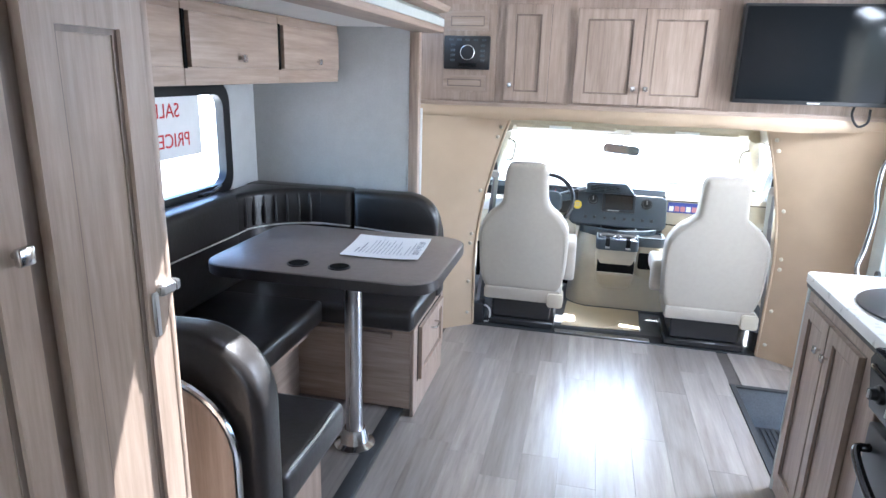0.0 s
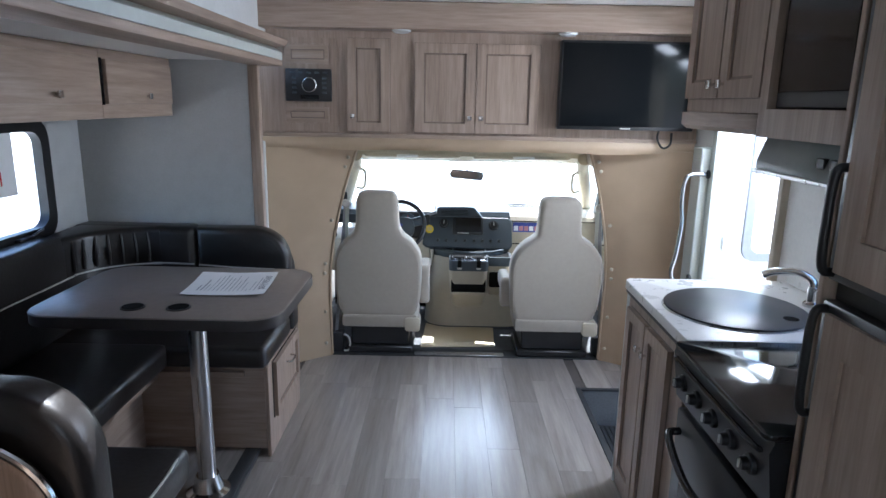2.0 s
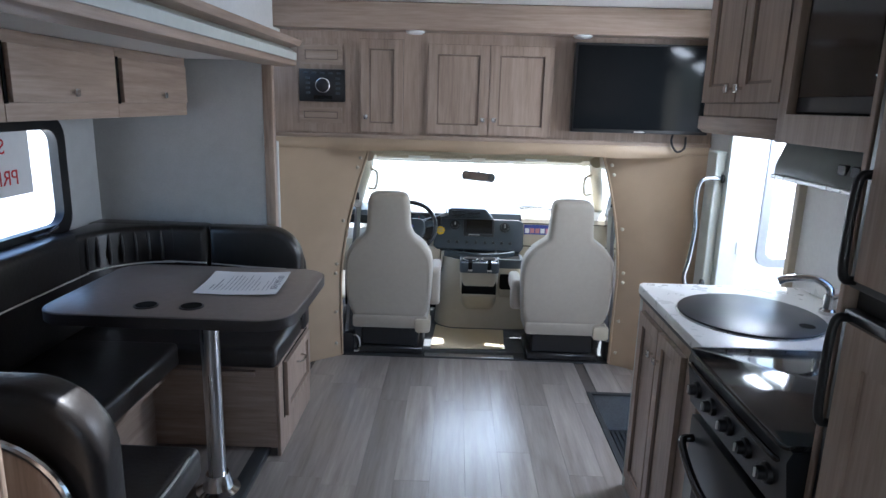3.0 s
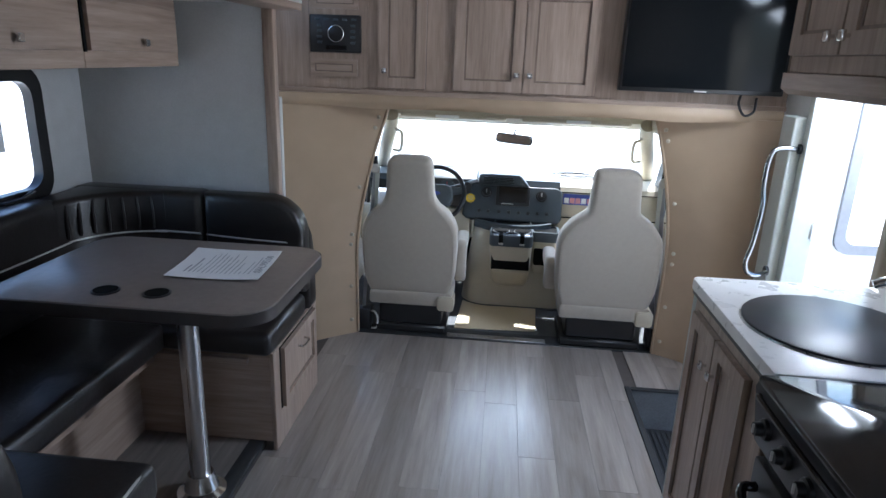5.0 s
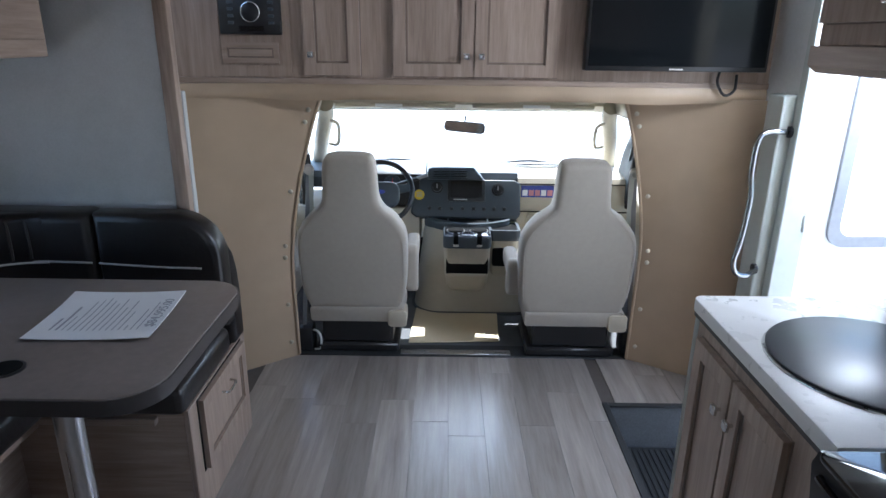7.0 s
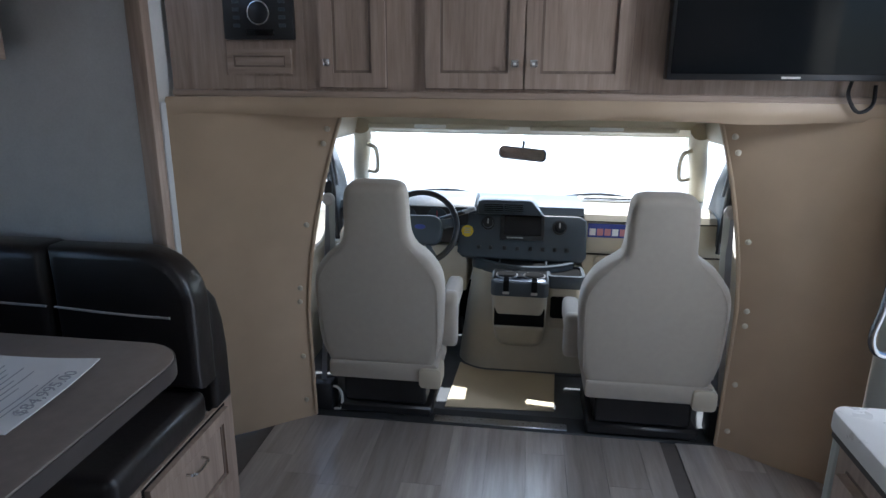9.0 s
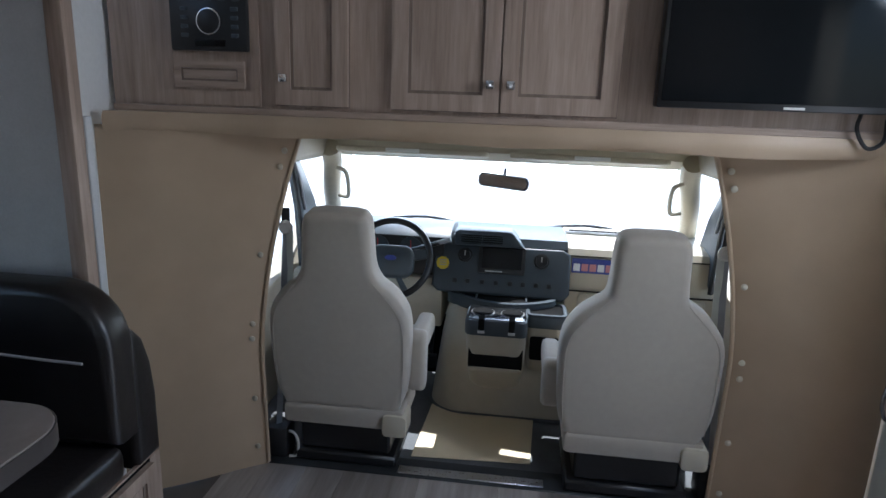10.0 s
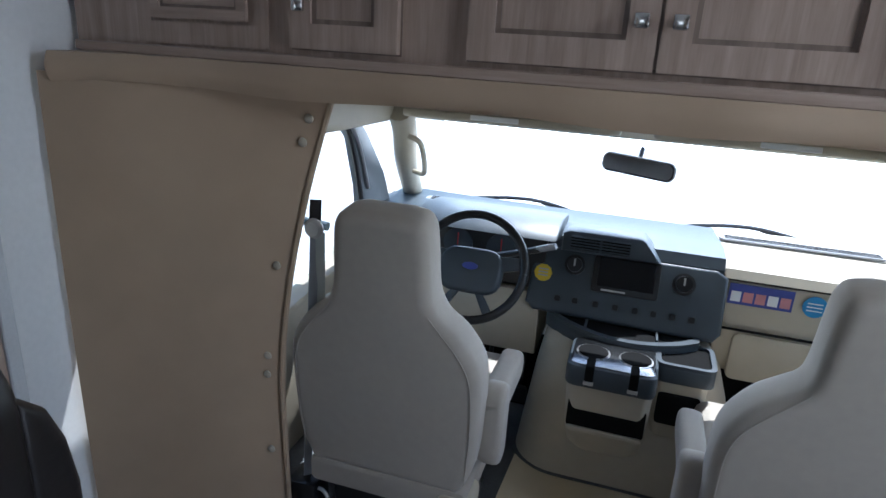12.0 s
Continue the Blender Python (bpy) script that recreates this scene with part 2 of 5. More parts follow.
def smooth_line(points, n=6):
    """Points along a Catmull-Rom line through the given ones."""
    p = [Vector(q) for q in points]
    p = [p[0] * 2 - p[1], *p, p[-1] * 2 - p[-2]]
    out = []
    for a, b, c, d in zip(p, p[1:], p[2:], p[3:]):
        for i in range(n):
            t = i / n
            out.append(0.5 * (2 * b + (c - a) * t + (2 * a - 5 * b + 4 * c - d) * t * t + (3 * b - a - 3 * c + d) * t ** 3))
    return out + [p[-2]]


def lathe(profile, at, m=None, n=20):
    """A turned shape: (radius, height) rows round the z axis, put at a place; m turns it first."""
    bm = bmesh.new()
    rings = [[bm.verts.new((r * math.cos(2 * math.pi * k / n), r * math.sin(2 * math.pi * k / n), h)) for k in range(n)] for r, h in profile]
    for a, b in zip(rings, rings[1:]):
        for k in range(n):
            bm.faces.new((a[k], a[(k + 1) % n], b[(k + 1) % n], b[k]))
    bm.faces.new(rings[0]), bm.faces.new(rings[-1])
    bm.transform(Matrix.Translation(at) @ (m or Matrix()))
    return bm


def shrink(o, d):
    u0, v0, u1, v1 = o
    return (u0 + d, v0 + d, u1 - d, v1 - d)


def rect(o):
    u0, v0, u1, v1 = o
    return [(u0, v0), (u1, v0), (u1, v1), (u0, v1)]


TO_BACK = pose(0, 0, 0, 90, 0, 0)      # turned shapes that face -y
TO_LEFT = pose(0, 0, 0, 0, -90, 0)     # that face -x
TO_RIGHT = pose(0, 0, 0, 0, 90, 0)     # that face +x


# ---- the shell of the coach ----
XR, XL, XS, YB, YC, ZC = 1.62, -0.76, -1.62, -2.5, 3.56, 2.08
structure("floor_base", merge(box(XL - 0.05, YB, -0.06, 1.0, 3.74, -0.006, 0), box(1.0, YB, -0.06, XR, 2.46, -0.006, 0), box(1.0, 3.3, -0.06, XR, 3.74, -0.006, 0)), seam_dark, "dark underlay between the grey floor planks", "floor")
# the narrow gap is an added, unseen opening that lets the sun in
structure("ceiling", merge(box(XL - 0.06, YB - 0.06, ZC, XR + 0.06, 1.31, ZC + 0.05, 0), box(XL - 0.06, 1.85, ZC, XR + 0.06, YC + 0.05, ZC + 0.05, 0), box(XL - 0.06, 1.31, ZC, -0.40, 1.85, ZC + 0.05, 0), box(-0.26, 1.31, ZC, XR + 0.06, 1.85, ZC + 0.05, 0)), ceiling_white, "smooth white ceiling panel", "ceiling")
structure("wall_rear", merge(box(XL - 0.06, YB - 0.06, -0.06, XR + 0.06, YB, 1.05, 0), box(XL - 0.06, YB - 0.06, 1.75, XR + 0.06, YB, ZC, 0), box(XL - 0.06, YB - 0.06, 1.05, -0.25, YB, 1.75, 0), box(1.05, YB - 0.06, 1.05, XR + 0.06, YB, 1.75, 0)), white_wall, "plain white rear wall with a window", "wall")
structure("wall_left", merge(box(XL - 0.06, YB, -0.06, XL, 0.95, ZC, 0), box(XL - 0.06, 0.95, 1.9, XL, YC, ZC, 0), box(XL - 0.20, 3.12, -0.06, XL - 0.14, YC + 0.2, 1.9, 0)), white_wall, "white side wall above the slide-out", "wall")
# right wall, open at the entry door and the kitchen window
structure("wall_right", merge(
    box(XR, YB, -0.06, XR + 0.05, 1.40, ZC, 0), box(XR, 1.40, -0.06, XR + 0.05, 2.10, 1.0, 0), box(XR, 1.40, 1.42, XR + 0.05, 2.10, ZC, 0),
    box(XR, 2.10, -0.06, XR + 0.05, 2.56, ZC, 0), box(XR, 2.56, 1.86, XR + 0.05, 3.28, ZC, 0), box(XR, 3.28, -0.5, XR + 0.05, 3.78, ZC, 0)), white_wall, "white side wall with an open doorway", "wall")
SLIDE = Matrix.Translation((0.008, -0.03, 0.02)) @ Matrix.Diagonal((0.965, 0.965, 0.965, 1))
PLACE = SLIDE
structure("slide_wall_front", box(XS, 3.22, 0, -0.756, 3.27, 1.79, 0), linen_wall, "pale grey textured end wall of the slide-out", "wall")
structure("slide_wall_rear", box(XS, 0.95, 0, -0.76, 1.0, 1.79, 0), linen_wall, "pale textured rear wall of the slide-out", "wall")
structure("slide_wall_side", merge(box(XS - 0.05, 0.95, 0, XS, 1.8, 1.79, 0), box(XS - 0.05, 2.92, 0, XS, 3.25, 1.79, 0), box(XS - 0.05, 1.8, 0, XS, 2.92, 0.98, 0), box(XS - 0.05, 1.8, 1.49, XS, 2.92, 1.79, 0)), linen_wall, "pale textured outer wall of the slide-out with a window", "wall")
structure("slide_ceiling", box(XS - 0.05, 0.95, 1.79, -0.64, 3.25, 1.83, 0), ceiling_white, "white ceiling of the slide-out", "ceiling")
structure("slide_floor", box(XS, 0.95, -0.04, -0.64, 3.25, 0.022, 0.004), wood("slide_floor_vinyl", (0.13, 0.115, 0.105), (0.25, 0.225, 0.205), (22, 1.3, 22), rough=0.35), "grey-brown vinyl floor of the slide-out", "floor")
structure("slide_riser", box(-0.66, 0.95, -0.06, -0.618, 2.7, 0.0, 0.002), table_edge, "dark riser under the slide-out floor", "riser")
structure("slide_sill", box(-0.68, 0.95, 0.0, -0.612, 2.72, 0.024, 0.008, 2), rubber, "black rubber threshold strip of the slide-out", "threshold")
fascia = thing("slide_fascia", (-0.7, 2.1, 1.79), "wood-look moulding over the slide-out opening", "trim", kind="structure")
part("lower_board", box(-0.75, 0.95, 1.77, -0.60, 3.30, 1.80, 0.006, 2), oak_y, fascia)
part("face_board", slab([(-0.66, 1.80), (-0.60, 1.80), (-0.60, 1.835), (-0.64, 1.86), (-0.66, 1.86)], "y", 0.95, 3.30, 0), alu, fascia, "pale metallic face moulding")
part("upper_board", slab([(-0.67, 1.86), (-0.59, 1.87), (-0.575, 1.895), (-0.67, 1.90)], "y", 0.95, 3.33), oak_y, fascia)
structure("trim_post", box(-0.755, 3.215, 0.0, -0.703, 3.26, 1.79, 0.006, 2), oak_v, "upright wood trim at the end of the slide-out", "trim")
structure("trim_strip", box(-0.722, 3.26, -0.02, -0.700, 3.29, 1.40, 0.003), linen_wall, "narrow white edge strip beside the wood trim", "trim")

# side window of the slide-out with a sale sign
win = thing("window_1", (XS, 2.36, 0.98), "black-framed side window with rounded corners", "window", kind="structure")
part("window_frame", ring_slab(rounded(1.78, 0.96, 2.94, 1.51, 0.10), rounded(1.84, 1.02, 2.88, 1.45, 0.07), "x", XS - 0.02, XS + 0.022), black_plastic, win)
part("pane", box(XS - 0.03, 1.82, 1.0, XS - 0.025, 2.9, 1.47, 0), clear, win).visible_shadow = False
part("latch", merge(box(XS + 0.02, 2.62, 0.985, XS + 0.05, 2.72, 1.005, 0.004), tube([(XS + 0.03, 2.72, 0.995), (XS + 0.05, 2.78, 1.02)], 0.008)), black_plastic, win)
sign = thing("sale_sign", (XS, 2.55, 1.16), "white paper sign with red letters in the window", "sign")
part("sheet", box(XS - 0.022, 2.30, 1.18, XS - 0.02, 2.745, 1.45, 0), paper_white, sign)


def writing(name, body, size, m, material, parent):
    data = bpy.data.curves.new(name, "FONT")
    data.body, data.size, data.align_x, data.align_y = body, size, "CENTER", "CENTER"
    data.extrude = 0.0004
    data.materials.append(material)
    ob = new(name, data)
    ob.parent = parent
    ob.matrix_parent_inverse = Matrix.Translation(-Vector(parent["base"]))
    ob.matrix_basis = PLACE @ m
    return ob


writing("letters", "SALE", 0.088, Matrix.Translation((XS - 0.018, 2.50, 1.385)) @ pose(0, 0, 0, 90, 0, -90), red_ink, sign)
writing("letters", "PRICE!!", 0.088, Matrix.Translation((XS - 0.018, 2.52, 1.255)) @ pose(0, 0, 0, 90, 0, -90), red_ink, sign)

PLACE = Matrix()
# kitchen window and rear window
kwin = thing("window_2", (XR, 1.75, 1.0), "dark-framed kitchen window behind the counter", "window", kind="structure")
part("window_frame", ring_slab(rounded(1.37, 0.97, 2.13, 1.45, 0.05), rounded(1.42, 1.02, 2.08, 1.40, 0.04), "x", XR - 0.02, XR + 0.03), black_plastic, kwin)
part("pane", box(XR + 0.02, 1.40, 1.0, XR + 0.025, 2.10, 1.42, 0), clear, kwin).visible_shadow = False
rwin = thing("window_3", (0.4, YB, 1.05), "plain framed rear window", "window", kind="structure")
part("window_frame", ring_slab(rounded(-0.28, 1.02, 1.08, 1.78, 0.06), rounded(-0.22, 1.08, 1.02, 1.72, 0.05), "y", YB - 0.02, YB + 0.02), black_plastic, rwin)
part("pane", box(-0.25, YB - 0.04, 1.05, 1.05, YB - 0.035, 1.75, 0), clear, rwin).visible_shadow = False

# made-up vent out of view, sized to throw sun on wardrobe and bench
sun_vent = thing("added_roof_vent", (-0.31, 1.45, ZC), "unseen white framed roof vent, added to let in a sun patch", "vent", kind="structure")
part("frame", ring_slab(rounded(-0.44, 1.27, -0.22, 1.89, 0.03), rounded(-0.398, 1.312, -0.262, 1.848, 0.02), "z", ZC - 0.015, ZC + 0.052), white_door, sun_vent)
part("lid", moved(box(-0.43, 1.26, ZC + 0.053, -0.20, 1.27, ZC + 0.40, 0.002), about((0, 1.265, ZC + 0.053), 20, 0, 0)), white_door, sun_vent)

# ground outside
gb = bmesh.new()
for p in ((-400, -400), (400, -400), (400, 400), (-400, 400)):
    gb.verts.new((*p, -0.82))
gb.faces.new(gb.verts)
structure("ground", gb, gravel, "pale sunlit gravel yard", "ground")


nb = thing("parked_motorhome", (-6.5, 3.0, -0.82), "white motorhome parked on the next stand", "motorhome")
part("body", slab(rounded(-1.0, -0.35, 7.0, 1.34, 0.12), "x", -7.9, -5.6, 0.05), white_door, nb)
part("stripe", slab(rect((-0.9, 0.2, 6.9, 0.34)), "x", -5.602, -5.594), grey_seal, nb, "grey side stripe")
for y0 in (1.2, 4.2):
    nw = part("window", ring_slab(rounded(y0, 0.75, y0 + 1.1, 1.2, 0.08), rounded(y0 + 0.05, 0.8, y0 + 1.05, 1.15, 0.06), "x", -5.605, -5.58), black_plastic, nb)
    part("pane", slab(rounded(y0 + 0.04, 0.79, y0 + 1.06, 1.16, 0.06), "x", -5.603, -5.59), black_gloss, nw)
for y0 in (0.4, 5.4):
    wh = part("wheel", lathe([(0.36, -0.12), (0.38, -0.05), (0.38, 0.05), (0.36, 0.12)], (-5.75, y0, -0.44), TO_RIGHT, 28), rubber, nb)
    part("rim", lathe([(0.20, 0.121), (0.20, 0.128), (0.06, 0.11)], (-5.75, y0, -0.44), TO_RIGHT, 20), steel, wh)


# ---- cabinet parts ----
def panel_door(parent, axis, o, d, way, knob=None, stile=0.05, name="door"):
    """A framed door on the plane axis = d that faces along way (-1 or 1), with a raised bead and a knob."""
    u0, v0, u1, v1 = o
    i = shrink(o, stile)
    root = part(name, ring_slab(rect(o), rect(i), axis, d + way * 0.002, d + way * 0.02), oak_v, parent)
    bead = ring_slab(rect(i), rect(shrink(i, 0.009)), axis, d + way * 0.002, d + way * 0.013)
    part("bead", bead, oak_groove_shade, root, "darker moulded bead")
    part("panel", slab(rect(shrink(i, 0.009)), axis, d + way * 0.002, d + way * 0.010), oak_v, root)
    if knob:
        turn = TO_BACK if axis == "y" else (TO_LEFT if way < 0 else TO_RIGHT)
        at = AX[axis](knob[0], knob[1], d + way * 0.02)
        kb = lathe([(0.005, 0), (0.005, 0.012)], at, turn, 8)
        head = moved(box(-0.0125, -0.0125, 0.012, 0.0125, 0.0125, 0.022, 0.003, 2), Matrix.Translation(at) @ turn)
        part("knob", merge(kb, head), chrome, root, "small square chrome knob")
    return root


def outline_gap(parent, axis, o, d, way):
    # flat darker ring paints the shade of the gap round a door
    part("reveal", ring_slab(rect(shrink(o, -0.0035)), rect(shrink(o, 0.004)), axis, d, d + way * 0.0025), oak_groove_shade, parent)


# ---- overhead cabinet above the cab ----
over = thing("overhead_cabinet", (0.4, YC, 1.37), "ash-coloured wood cabinet across the cab opening", "cabinet")
part("body", box(-0.88, YC, 1.37, XR, YC + 0.25, ZC, 0.002), oak_v, over)
part("header_board", box(-0.88, 3.43, 1.94, XR, YC - 0.001, ZC - 0.003, 0.004), oak_x, over)
part("bottom_rail", box(-0.88, YC - 0.012, 1.372, XR, YC - 0.001, 1.395, 0.003), oak_x, over)
panel_door(over, "y", (-0.32, 1.408, -0.088, 1.90), YC, -1, (-0.29, 1.49), 0.048)
panel_door(over, "y", (0.05, 1.408, 0.38, 1.882), YC, -1, (0.352, 1.49), 0.05)
panel_door(over, "y", (0.386, 1.408, 0.73, 1.882), YC, -1, (0.414, 1.49), 0.05)
for o in ((-0.32, 1.408, -0.088, 1.90), (0.05, 1.408, 0.73, 1.882)):
    outline_gap(over, "y", o, YC, -1)
for o in ((-0.648, 1.765, -0.42, 1.862), (-0.66, 1.452, -0.425, 1.535)):
    i = shrink(o, 0.022)
    pf = part("drawer_front", ring_slab(rect(o), rect(i), "y", YC - 0.002, YC - 0.012), oak_x, over)
    part("bead", ring_slab(rect(i), rect(shrink(i, 0.006)), "y", YC - 0.002, YC - 0.007), oak_groove_shade, pf)
    part("panel", slab(rect(shrink(i, 0.006)), "y", YC - 0.001, YC - 0.005), oak_x, pf)
part("face_panel", ring_slab(rect((-0.70, 1.40, -0.375, 1.90)), rect((-0.665, 1.445, -0.405, 1.87)), "y", YC - 0.001, YC - 0.006), oak_v, over)
stereo = thing("wall_stereo", (-0.53, YC, 1.56), "black wall stereo with a round silver dial", "stereo")
part("body", box(-0.657, YC - 0.025, 1.565, -0.405, YC - 0.001, 1.738, 0.006, 2), black_plastic, stereo)
part("dial", lathe([(0.036, 0), (0.036, 0.012), (0.026, 0.016)], (-0.525, YC - 0.025, 1.652), TO_BACK), black_plastic, stereo)
part("dial_ring", lathe([(0.040, 0), (0.040, 0.009), (0.035, 0.010)], (-0.525, YC - 0.025, 1.652), TO_BACK), chrome, stereo, "silver ring")
for k in range(4):
    for s in (-1, 1):
        part("button", box(-0.525 + s * 0.082 - 0.012, YC - 0.03, 1.605 + k * 0.026, -0.525 + s * 0.082 + 0.012, YC - 0.024, 1.617 + k * 0.026, 0.002), navy_plastic, stereo)
for k in range(5):
    part("button", box(-0.63 + k * 0.045, YC - 0.029, 1.712, -0.605 + k * 0.045, YC - 0.024, 1.722, 0.002), navy_plastic, stereo)
part("display", box(-0.575, YC - 0.028, 1.578, -0.475, YC - 0.024, 1.598, 0.001), black_gloss, stereo)

tv = thing("television", (1.19, YC - 0.03, 1.43), "flat black television mounted on the wood cabinet", "television")
part("wall_mount", box(1.05, YC - 0.04, 1.55, 1.35, YC - 0.001, 1.8, 0.004), black_plastic, tv)
part("casing", box(0.826, 3.465, 1.443, 1.56, 3.52, 1.905, 0.006, 2), black_plastic, tv)
part("screen", box(0.838, 3.462, 1.462, 1.548, 3.466, 1.893, 0.001), tv_screen, tv, "dark glossy screen")
part("badge", box(1.165, 3.4615, 1.448, 1.22, 3.465, 1.455, 0.0005), piping_grey, tv)
part("cable", tube(smooth_line([(1.40, 3.53, 1.45), (1.39, 3.52, 1.40), (1.42, 3.51, 1.35), (1.46, 3.51, 1.37), (1.47, 3.53, 1.43)]), 0.006, 8), black_plastic, tv)
for x in (-0.02, 0.86):
    puck = thing("puck_light", (x, 3.49, 1.94), "small round white ceiling puck light, unlit", "light", "puck lights")
    part("ring", lathe([(0.050, 0), (0.050, -0.006), (0.036, -0.014)], (x, 3.487, 1.94)), white_door, puck)
    part("lens", lathe([(0.034, -0.011), (0.026, -0.016)], (x, 3.487, 1.94)), ceiling_white, puck)

# ---- tan vinyl surround of the cab opening ----
sur = thing("cab_surround", (0.38, 3.65, 0), "tan padded vinyl panels round the cab opening", "partition", kind="structure")


def curved_sheet(rows, thick=0.012):
    """A sheet through rows of places, made thick along y."""
    bm = bmesh.new()
    front = [[bm.verts.new(p) for p in row] for row in rows]
    back = [[bm.verts.new((p[0], p[1] + thick, p[2])) for p in row] for row in rows]
    for g in (front, back):
        for a, b in zip(g, g[1:]):
            for k in range(len(a) - 1):
                bm.faces.new((a[k], a[k + 1], b[k + 1], b[k]))
    n, m = len(rows), len(rows[0])
    rim = [(i, 0) for i in range(n)] + [(n - 1, j) for j in range(1, m)] + [(i, m - 1) for i in range(n - 2, -1, -1)] + [(0, j) for j in range(m - 2, 0, -1)]
    for (i, j), (k, q) in zip(rim, rim[1:] + rim[:1]):
        bm.faces.new((front[i][j], front[k][q], back[k][q], back[i][j]))
    return bm


def edge_x(z, side):
    """The inner edge of a side panel: it leans inward towards the top."""
    if side < 0:
        return -0.468 + 0.175 * max(0, (z - 0.45) / 0.84) ** 1.7
    return 1.212 - 0.145 * max(0, (z - 0.55) / 0.74) ** 1.7


for side, outer in ((-1, -0.875), (1, 1.60)):
    rows = []
    for k in range(23):
        z = 0.0 + 1.33 * k / 22
        e = edge_x(z, side)
        row = []
        for j in range(13):
            s = j / 12
            x = e + (outer - e) * s
            y = 3.735 - (0.30 if side < 0 else 0.24) * s - 0.07 * (z / 1.33) * (1 - s) + 0.004 * math.sin(9 * s + 3 * z)
            row.append((x, y, z))
        rows.append(row)
    panel = part("side_panel", curved_sheet(rows), tan_vinyl, sur)
    part("hem", tube([(edge_x(z, side), 3.733 - 0.07 * z / 1.33, z) for z in [0.01 + 1.31 * k / 20 for k in range(21)]], 0.008, 8), tan_vinyl, panel)
    for z in (0.09, 0.30, 0.55, 0.61, 0.88, 1.20, 1.255):
        part("snap_button", lathe([(0.011, 0), (0.011, 0.004), (0.005, 0.008)], (edge_x(z, side) + side * 0.03, 3.722 - 0.07 * z / 1.33 - 0.012, z), TO_BACK, 10), beige_plastic, panel, "small pale snap button")
val = []
for k in range(7):
    z = 1.31 + 0.063 * k / 6
    val.append([(-0.845 + 2.455 * j / 48, 3.542 - 0.10 * max(0, (7 - j) / 7) ** 1.5 - 0.010 * math.sin(math.pi * k / 6) + 0.0035 * math.sin(j * 1.1), z + (0.006 * math.sin(j * 0.45) if k == 0 else 0)) for j in range(49)])
part("valance", curved_sheet(val, 0.15), tan_vinyl, sur, "padded tan header roll")
part("top_panel", box(-0.30, 3.60, 1.304, 1.07, 3.68, 1.345, 0.006), tan_vinyl, sur)

# ---- dinette ----
PLACE = SLIDE
bx = -0.5575


def cushion(x0, y0, z0, x1, y1, z1, r=0.03):
    bm = box(x0, y0, z0, x1, y1, z1, r, 3)
    for v in bm.verts:
        n1 = noise.noise(v.co * 6)
        v.co += Vector((0.004, 0.004, 0.004)) * n1
    return bm


def bench_back(x0, x1, y0, y1, z0, z1, r):
    """A back rest whose aisle end is rounded off at the top."""
    arc = [(x1 - r + r * math.sin(radians(a)), z1 - r + r * math.cos(radians(a))) for a in range(0, 91, 9)]
    return slab([(x0, z0), (x0, z1), *arc, (x1, z0)], "y", y0, y1, 0.03, 3)


def arc_line(x0, x1, y, z0, z1, r, d=0.0):
    arc = [(x1 - r + (r + d) * math.sin(radians(a)), y, z1 - r + (r + d) * math.cos(radians(a))) for a in range(0, 91, 9)]
    return [(x0, y, z1 + d), *arc, (x1 + d, y, z0)]


front = thing("dinette_bench", (-1.0, 2.95, 0.022), "black vinyl dinette bench on a wood base, facing the table", "bench")
part("front_board", box(-1.15, 2.665, 0.022, bx - 0.018, 2.68, 0.43, 0.002), oak_x, front)
part("side_board", box(bx - 0.018, 2.665, -0.02, bx, 3.255, 0.43, 0.003), oak_v, front)
fd = panel_door(front, "x", (2.74, 0.15, 3.19, 0.42), bx, 1, None, 0.04)
# near-black ring painting the shaded gap round the bench door
part("reveal", ring_slab(rect((2.73, 0.142, 3.198, 0.427)), rect((2.75, 0.16, 3.18, 0.41)), "x", bx, bx + 0.002), gap_shade, front)
part("handle", tube(smooth_line([(bx + 0.02, 2.91, 0.352), (bx + 0.045, 2.92, 0.352), (bx + 0.045, 2.99, 0.352), (bx + 0.02, 3.0, 0.352)]), 0.005, 8), chrome, fd)
part("ledge", box(-1.1, 2.64, 0.385, -0.66, 2.665, 0.41, 0.003), oak_x, front)
part("seat_cushion", cushion(-1.6, 2.62, 0.43, bx + 0.005, 3.10, 0.535), black_vinyl, front)
part("back_cushion", bench_back(-1.0, bx + 0.01, 3.05, 3.17, 0.545, 0.985, 0.17), black_vinyl, front)
part("piping", tube(smooth_line([(-0.99, 3.047, 0.80), (-0.8, 3.045, 0.79), (bx - 0.06, 3.045, 0.785)]), 0.004, 6), piping_grey, front)
part("corner_cushion", cushion(-1.62, 3.04, 0.545, -1.005, 3.19, 0.985, 0.035), black_vinyl, front)
part("piping", tube(smooth_line([(-1.50, 2.90, 0.80), (-1.44, 3.0, 0.805), (-1.35, 3.035, 0.81), (-1.01, 3.037, 0.805)]), 0.004, 6), piping_grey, front)
part("end_panel", slab([(3.15, 0.42), (3.265, 0.42), (3.265, 0.62), (3.25, 0.72), (3.22, 0.80), (3.15, 0.87)], "x", bx - 0.16, bx + 0.006, 0.03, 4), black_vinyl, front, "black padded end of the back rest")

